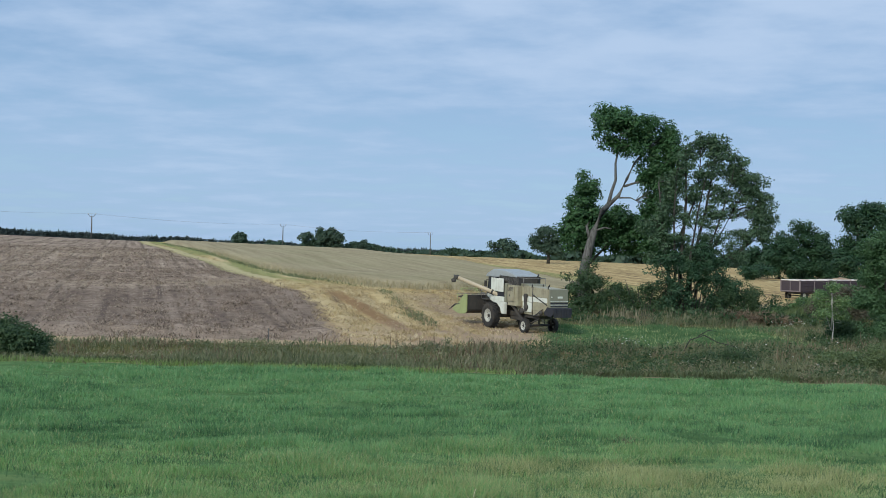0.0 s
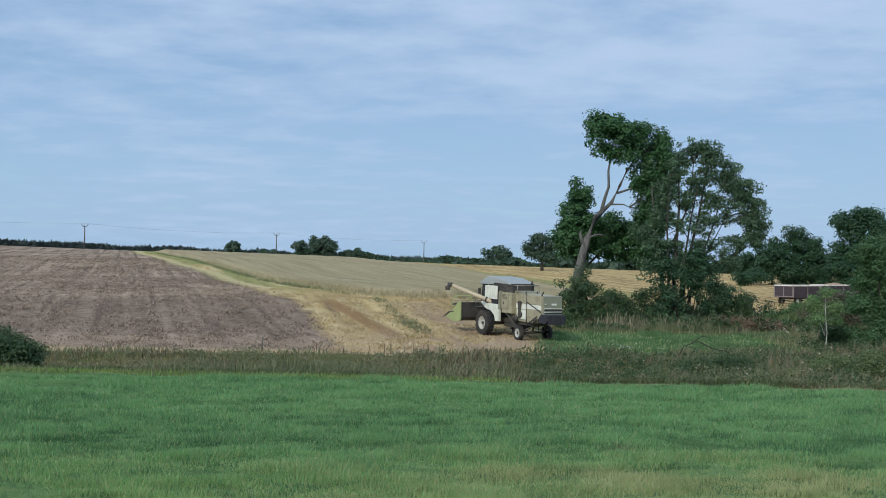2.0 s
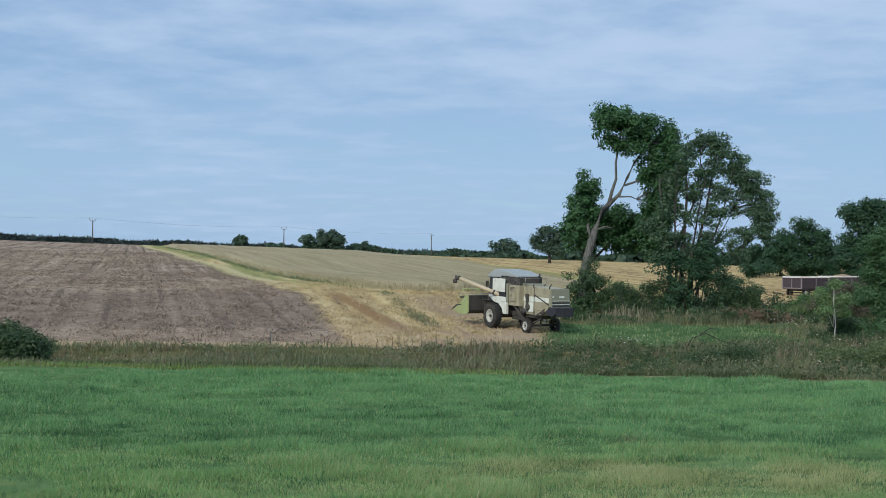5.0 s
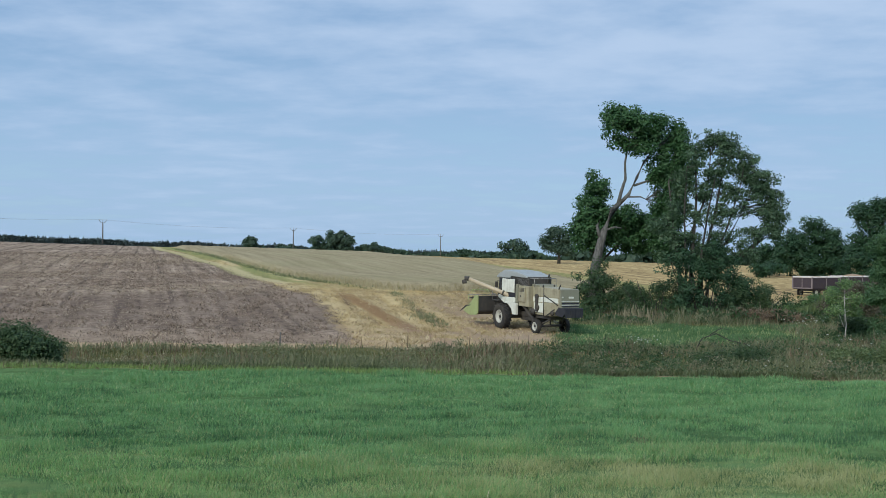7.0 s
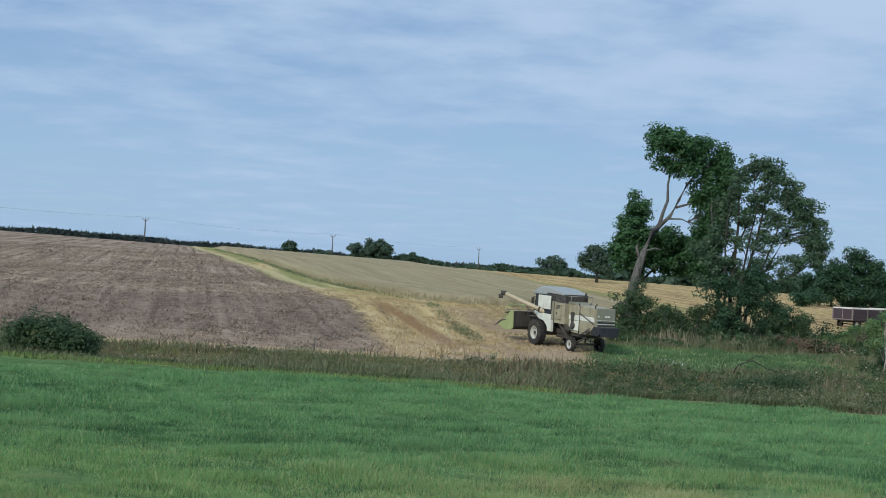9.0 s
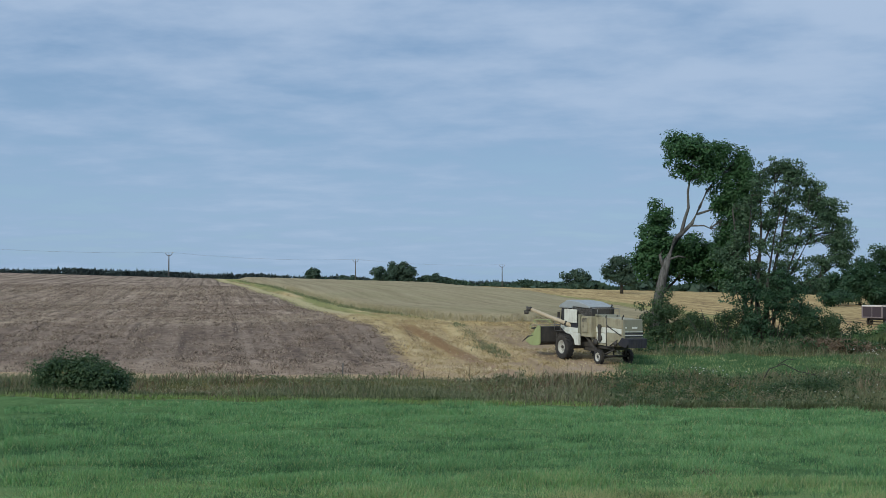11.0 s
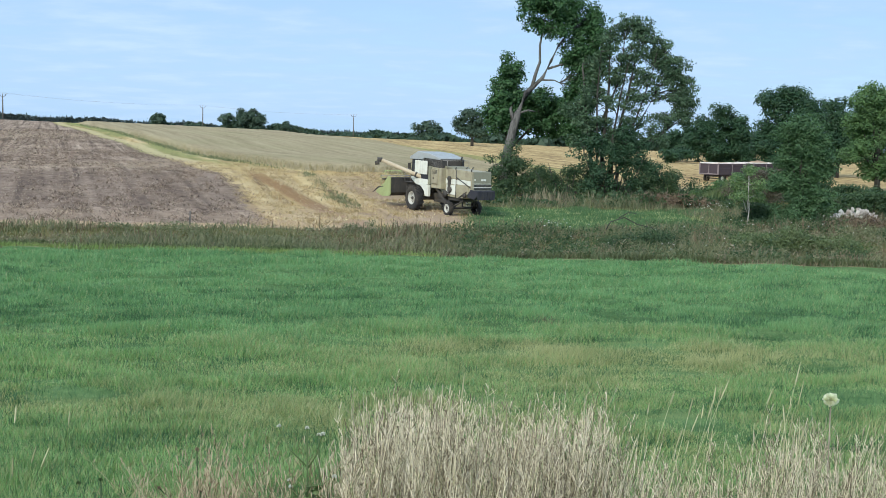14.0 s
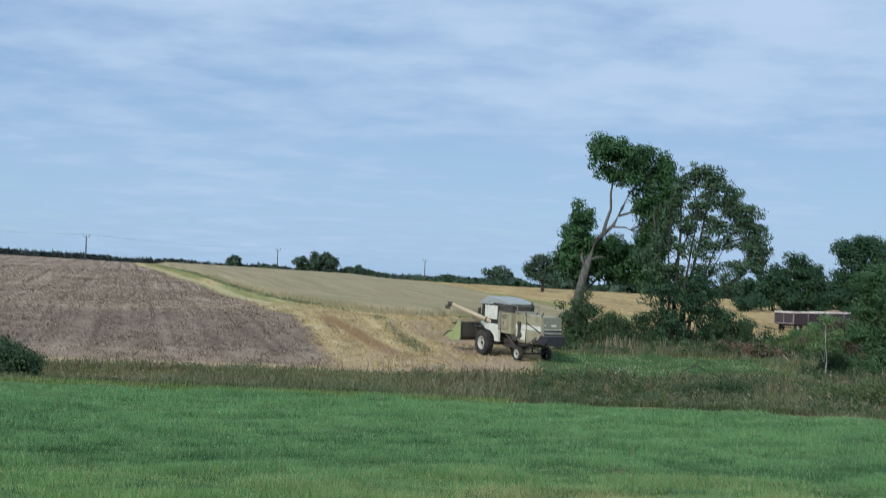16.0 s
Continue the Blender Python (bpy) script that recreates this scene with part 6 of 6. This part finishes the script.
def flowers(name, label, mat, places, size, count, lift):
    g = np.random.default_rng(11)
    P = np.concatenate([np.stack([g.normal(x, sx, count), g.normal(y, sy, count)], -1) for x, y, sx, sy in places])
    z = height(P[:, 0], P[:, 1]) + g.uniform(lift * 0.6, lift * 1.2, len(P))
    c = np.stack([P[:, 0], P[:, 1], z], -1)
    n = len(c)
    v = np.stack([c + [-size, 0, 0], c + [0, -size, size * 0.5], c + [size, 0, 0], c + [0, size, -size * 0.1], c + [0, 0, size * 0.9]], 1) + g.normal(0, size * 0.2, (n, 5, 3))
    q = np.arange(n)[:, None] * 5
    f = np.concatenate([q + [0, 1, 4], q + [1, 2, 4], q + [2, 3, 4], q + [3, 0, 4]])
    tagged(from_arrays(name, v.reshape(-1, 3), f, mat), label, "flowers", kind="stuff")


WHITE_BLOOM = plant("white_umbels", (0.45, 0.46, 0.42), (0.72, 0.72, 0.68), 0.2)
flowers("white_umbels", "small white umbel flowers among the ditch weeds", WHITE_BLOOM, [(9.3, 56.0, 0.7, 0.5), (12.5, 51, 3, 2), (17, 54, 4, 3), (25, 57, 4, 3), (22.0, 70, 0.8, 0.5)], 0.045, 28, 0.65)


def fallen_branch():
    x0, y0 = 12.9, 55.2
    ob = thing("fallen_branch", "bare dark fallen branch arching out of the weeds", "branch", pose(x0, y0, ground_z(x0, y0)))
    part("bough", shape(tube, [(-1.0, 0, 0.0), (-0.6, 0, 0.75), (0.1, 0, 1.0), (0.8, 0.1, 0.65), (1.9, 0.2, 0.42), (3.0, 0.2, 0.1)], [0.03, 0.03, 0.028, 0.024, 0.018, 0.012], 7), BARK_DARK, ob)
    part("twig", shape(tube, [(-0.2, 0, 0.95), (0.3, 0, 1.25), (0.7, 0, 1.2)], [0.025, 0.02, 0.01], 5), BARK_DARK, ob)


fallen_branch()


def fence_stakes():
    for x, y, h in ((-8.8, 56.9, 0.75),):
        ob = thing("stake", "short weathered wooden stake at the field edge", "stake", pose(x, y, ground_z(x, y)))
        part("stake_post", shape(tube, [(0, 0, -0.1), (0.02, 0, h)], [0.04, 0.032], 7), POLE, ob)


fence_stakes()

# ---- dry grass on the bank in front of the camera ----
GREEN_STEM = plant("green_stems", (0.10, 0.15, 0.06), (0.30, 0.36, 0.17), 0.25, 0.9)
SEED = plant("seed_heads", (0.36, 0.36, 0.21), (0.66, 0.62, 0.42), 0.25, 0.9)
FLUFF = plant("thistle_down", (0.74, 0.70, 0.66), (0.90, 0.88, 0.85), 0.5, 3.0)
WEED_LEAF = plant("dark_weed_leaves", (0.045, 0.085, 0.035), (0.14, 0.20, 0.08), 0.25, 2.0)
BROWN_GRASS = plant("brown_dry_grass", (0.14, 0.10, 0.065), (0.52, 0.42, 0.31), 0.25, 4.0, single=0.8)


def stems(name, xy, tall, wide, mat, label, bend=0.14, heads=None, seed=1, head_mat=None, category="grass"):
    """Long thin stems of four tapering pieces, curving over, with branching sprays or spikes at the tip."""
    g = np.random.default_rng(seed)
    n = len(xy)
    z = height(xy[:, 0], xy[:, 1]) - 0.02
    foot = np.stack([xy[:, 0], xy[:, 1], z], -1)
    way = np.stack([g.normal(0.05, bend, n), g.normal(0, bend, n), 0 * z], -1)
    turn = g.uniform(-0.6, 0.6, n)
    side = np.stack([np.cos(turn), np.sin(turn), 0 * turn], -1)
    V, F = [], []
    K = 5
    for k in range(K):
        u = k / (K - 1)
        c = foot + np.stack([0 * z, 0 * z, tall * (u - 0.06 * u * u)], -1) + way * (u * u * tall)[:, None]
        wd = (wide * (1 - 0.75 * u))[:, None] / 2
        V += [c - side * wd, c + side * wd]
    V = np.stack(V, 1)
    q = np.arange(n)[:, None] * (2 * K)
    F = np.concatenate([q + [2 * k, 2 * k + 1, 2 * k + 3, 2 * k + 2] for k in range(K - 1)])
    ob = tagged(from_arrays(name, V.reshape(-1, 3), F, mat), label, category, kind="stuff")
    tip = V[:, -1]
    if heads == "spray":
        m = 7
        u = g.uniform(0.68, 1.0, (n, m))
        a = foot[:, None] + np.stack([0 * u, 0 * u, tall[:, None] * (u - 0.06 * u * u)], -1) + way[:, None] * (u * u * tall[:, None])[..., None]
        d = g.normal(size=(n, m, 3)) * [1, 1, 0.25] + [0, 0, 1.9]
        d /= np.linalg.norm(d, axis=-1, keepdims=True)
        ln = g.uniform(0.03, 0.10, (n, m, 1)) * (1.25 - u[..., None]) * 1.5
        e = a + d * ln
        s = np.array([0.0008, 0, 0])
        W = np.stack([a - s, a + s, e + s * 1.8, e - s * 1.8], 2).reshape(-1, 3)
        f = np.arange(len(W)).reshape(-1, 4)
        tagged(from_arrays(name + "_sprays", W, f, head_mat or mat), "feathery seed sprays of the " + label, category, kind="stuff")
    if heads == "spike":
        d = V[:, -1] - V[:, -4]
        d /= np.linalg.norm(d, axis=1)[:, None] + 1e-9
        ln = g.uniform(0.05, 0.10, n)[:, None]
        up = np.cross(d, side)
        P = []
        for t, r in ((0.0, 0.001), (0.25, 0.0034), (0.7, 0.0028), (1.0, 0.0008)):
            c = tip + d * ln * t
            P += [c - side * r, c + up * r, c + side * r, c - up * r]
        P = np.stack(P, 1)
        q = np.arange(n)[:, None] * 16
        f = np.concatenate([q + [4 * k + i, 4 * k + (i + 1) % 4, 4 * k + 4 + (i + 1) % 4, 4 * k + 4 + i] for k in range(3) for i in range(4)])
        tagged(from_arrays(name + "_spikes", P.reshape(-1, 3), f, head_mat or mat), "pale spiked heads of the " + label, category, kind="stuff")
    return ob


def bank():
    g = np.random.default_rng(9)
    # a thick stand of bleached grass, a looser one beside it
    n = 2100
    xy = np.stack([g.uniform(-0.10, 0.90, n) + g.normal(0, 0.02, n), g.uniform(3.7, 4.9, n)], -1)
    ridge = 1.05 + 0.06 * np.sin(xy[:, 0] * 9) + 0.05 * np.sin(xy[:, 0] * 23 + 1)
    t = ridge * g.uniform(0.72, 1.06, n) * np.interp(xy[:, 0], [-0.15, 0.02, 0.8, 0.95], [0.8, 1.02, 1.0, 0.85])
    stems("bleached_grass", xy, t, g.uniform(0.003, 0.0062, n), DRY_GRASS, "dense bleached dry grass on the bank", 0.07, "spray", 2)
    n = 90
    xy = np.stack([g.uniform(-0.05, 0.85, n), g.uniform(3.7, 4.7, n)], -1)
    stems("tall_bleached_stems", xy, g.uniform(1.02, 1.24, n), np.full(n, 0.004), DRY_GRASS, "tallest stems of the bleached grass", 0.08, "spray", 12)
    # lower blades carry the stand's inner shade in their colour
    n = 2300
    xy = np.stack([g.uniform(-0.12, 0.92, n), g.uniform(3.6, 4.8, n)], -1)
    stems("dry_grass_base", xy, g.uniform(0.35, 0.88, n), np.full(n, 0.005), DRY_SHADED, "tangled lower blades of dry grass, coloured darker for shade", 0.13, None, 3)
    n = 1500
    xy = np.stack([g.uniform(0.88, 2.5, n), g.uniform(3.7, 4.9, n)], -1)
    xy[:, 0] += 0.10 * np.sin(xy[:, 0] * 16)
    t = g.uniform(0.55, 0.95, n) * (1 + 0.10 * np.sin(xy[:, 0] * 7 + 2) + 0.12 * ease(1.55, 2.0, xy[:, 0]))
    stems("loose_dry_grass", xy, t, g.uniform(0.003, 0.0062, n), DRY_GRASS, "loose straw-coloured dry grass on the bank", 0.10, "spray", 4)
    n = 700
    xy = np.stack([g.uniform(0.88, 2.5, n), g.uniform(3.7, 4.9, n)], -1)
    stems("green_bank_grass", xy, g.uniform(0.45, 0.85, n), np.full(n, 0.0045), GREEN_STEM, "fresh green grass stems between dry ones", 0.16, None, 5)
    n = 34
    xy = np.stack([np.concatenate([g.uniform(0.9, 1.9, 26), g.uniform(-0.1, 0.8, 8)]), g.uniform(3.7, 4.6, n)], -1)
    stems("tall_grass_stems", xy, g.uniform(0.85, 1.22, n), np.full(n, 0.0055), SEED, "tall pale flowering grass stems", 0.07, "spike", 6, SEED)
    n = 260
    xy = np.stack([g.uniform(-0.1, 0.9, n), g.uniform(3.6, 4.6, n)], -1)
    stems("green_blades_in_dry_grass", xy, g.uniform(0.6, 0.98, n), np.full(n, 0.0042), GREEN_STEM, "green blades among the bleached grass", 0.1, None, 14)
    # tufts towards the other side
    n = 190
    xy = np.stack([g.normal(-0.58, 0.06, n), g.uniform(3.8, 4.4, n)], -1)
    t = g.uniform(0.62, 1.0, n)
    stems("dry_tuft", xy, t, g.uniform(0.003, 0.0055, n), BROWN_GRASS, "small leaning tuft of brownish dry grass", 0.2, "spray", 7)
    n = 150
    xy = np.stack([g.normal(-0.42, 0.07, n), g.uniform(3.8, 4.3, n)], -1)
    stems("low_tuft", xy, g.uniform(0.52, 0.84, n), np.full(n, 0.005), BROWN_GRASS, "low tangled brown grass tuft", 0.35, "spray", 8)
    n = 170
    xy = np.stack([g.normal(-0.19, 0.055, n), g.uniform(3.8, 4.4, n)], -1)
    stems("weedy_tuft", xy, g.uniform(0.6, 0.95, n), np.full(n, 0.0055), WEED_LEAF, "dark weedy tuft beside the bleached grass", 0.28, "spray", 18, BROWN_GRASS)
    n = 380
    xy = np.stack([g.uniform(-0.75, -0.05, n), g.uniform(3.7, 4.6, n)], -1)
    stems("tuft_undergrowth", xy, g.uniform(0.45, 0.74, n), np.full(n, 0.005), GREEN_STEM, "green grass between the brown tufts", 0.3, None, 19)
    n = 900
    xy = np.stack([g.uniform(-2.2, -0.7, n), g.uniform(3.6, 4.8, n)], -1)
    stems("bank_grass", xy, g.uniform(0.40, 0.78, n), np.full(n, 0.005), GREEN_STEM, "short green bank grass", 0.28, None, 10)
    n = 7
    xy = np.stack([g.uniform(-1.9, -0.65, n), g.uniform(3.8, 4.3, n)], -1)
    stems("lone_stems", xy, g.uniform(0.8, 1.05, n), np.full(n, 0.0048), GREEN_STEM, "lone tall green grass stems", 0.10, "spike", 11, SEED)


def thistle(x, y, h, head_mat, heads, seed, label):
    g = np.random.default_rng(seed)
    z = ground_z(x, y)
    ob = thing("thistle", label, "thistle", pose(x, y, z))
    bm = bmesh.new()
    tips = []
    tube(bm, [(0, 0, -0.05), (0.01, 0, h * 0.5), (0.0, 0, h)], [0.006, 0.005, 0.003], 6)
    for k in range(heads):
        z0 = h * g.uniform(0.45, 0.85)
        e = Vector((g.normal(0, 0.07), g.normal(0, 0.05), min(h, z0 + g.uniform(0.06, 0.16))))
        tube(bm, [(0, 0, z0), (e.x * 0.6, e.y * 0.6, z0 + (e.z - z0) * 0.4), e], [0.0035, 0.003, 0.002], 5)
        tips.append(e)
    tips.append(Vector((0, 0, h)))
    part("stem", bm, WEED_LEAF, ob)
    leaf_cloud("leaves", [(0, 0, h * 0.35, 0.06, 0.06, h * 0.3), (0, 0, h * 0.6, 0.07, 0.06, h * 0.2)], 420, 0.03, WEED_LEAF, ob, 0.025, 0.1, seed=seed)
    for e in tips:
        n = 46
        d = g.normal(size=(n, 3))
        d[:, 2] = np.abs(d[:, 2]) * 0.9
        d /= np.linalg.norm(d, axis=1)[:, None]
        r = 0.0085 * g.uniform(0.6, 1.2, n)[:, None]
        s = np.cross(d, g.normal(size=(n, 3))) * 0.003
        c = np.array(e)
        v = np.stack([c + 0 * d, c + d * r + s, c + d * r - s], 1).reshape(-1, 3)
        from_arrays("flower_head", v, np.arange(n * 3).reshape(-1, 3), head_mat, ob)
    return ob


def down_head(x, y, top):
    """A thistle gone to seed: a ball of white down on a dry stem."""
    g = np.random.default_rng(3)
    z = ground_z(x, y)
    ob = thing("seeded_thistle", "dry thistle with a ball of fluffy white down", "thistle", pose(x, y, z))
    h = top - z
    part("stem", shape(tube, [(0.02, 0, -0.05), (0.01, 0, h * 0.5), (0, 0, h - 0.02)], [0.004, 0.003, 0.0025], 6), DRY_GRASS, ob)
    n = 900
    d = g.normal(size=(n, 3)) * [1.1, 1, 0.75] + [0.1, 0, 0.25]
    d /= np.linalg.norm(d, axis=1)[:, None]
    r = (0.029 * g.uniform(0.05, 1.0, n) ** 0.5 * (1 + 0.22 * np.sin(d[:, 0] * 5 + 1) * np.sin(d[:, 2] * 6 + d[:, 1] * 4)))[:, None]
    s = np.cross(d, g.normal(size=(n, 3)))
    s = s / np.linalg.norm(s, axis=1)[:, None] * 0.0035
    c = np.array([0, 0, h])
    v = np.stack([c + d * r * 0.3, c + d * r + s, c + d * r - s], 1).reshape(-1, 3)
    from_arrays("down", v, np.arange(n * 3).reshape(-1, 3), FLUFF, ob, "fluffy white seed down")


bank()
down_head(1.80, 4.1, 3.83)
thistle(-0.20, 4.1, 0.95, WHITE_BLOOM, 5, 21, "dark leafy weed with small pale flower heads")
thistle(-0.16, 4.2, 0.92, WHITE_BLOOM, 4, 22, "dark leafy weed with small pale flower heads")
thistle(-0.62, 4.2, 0.86, RUSSET, 3, 23, "withered brown thistle leaning over the grass")
thistle(-0.98, 4.2, 0.74, WEED_LEAF, 4, 24, "dark green thistle on the bank")
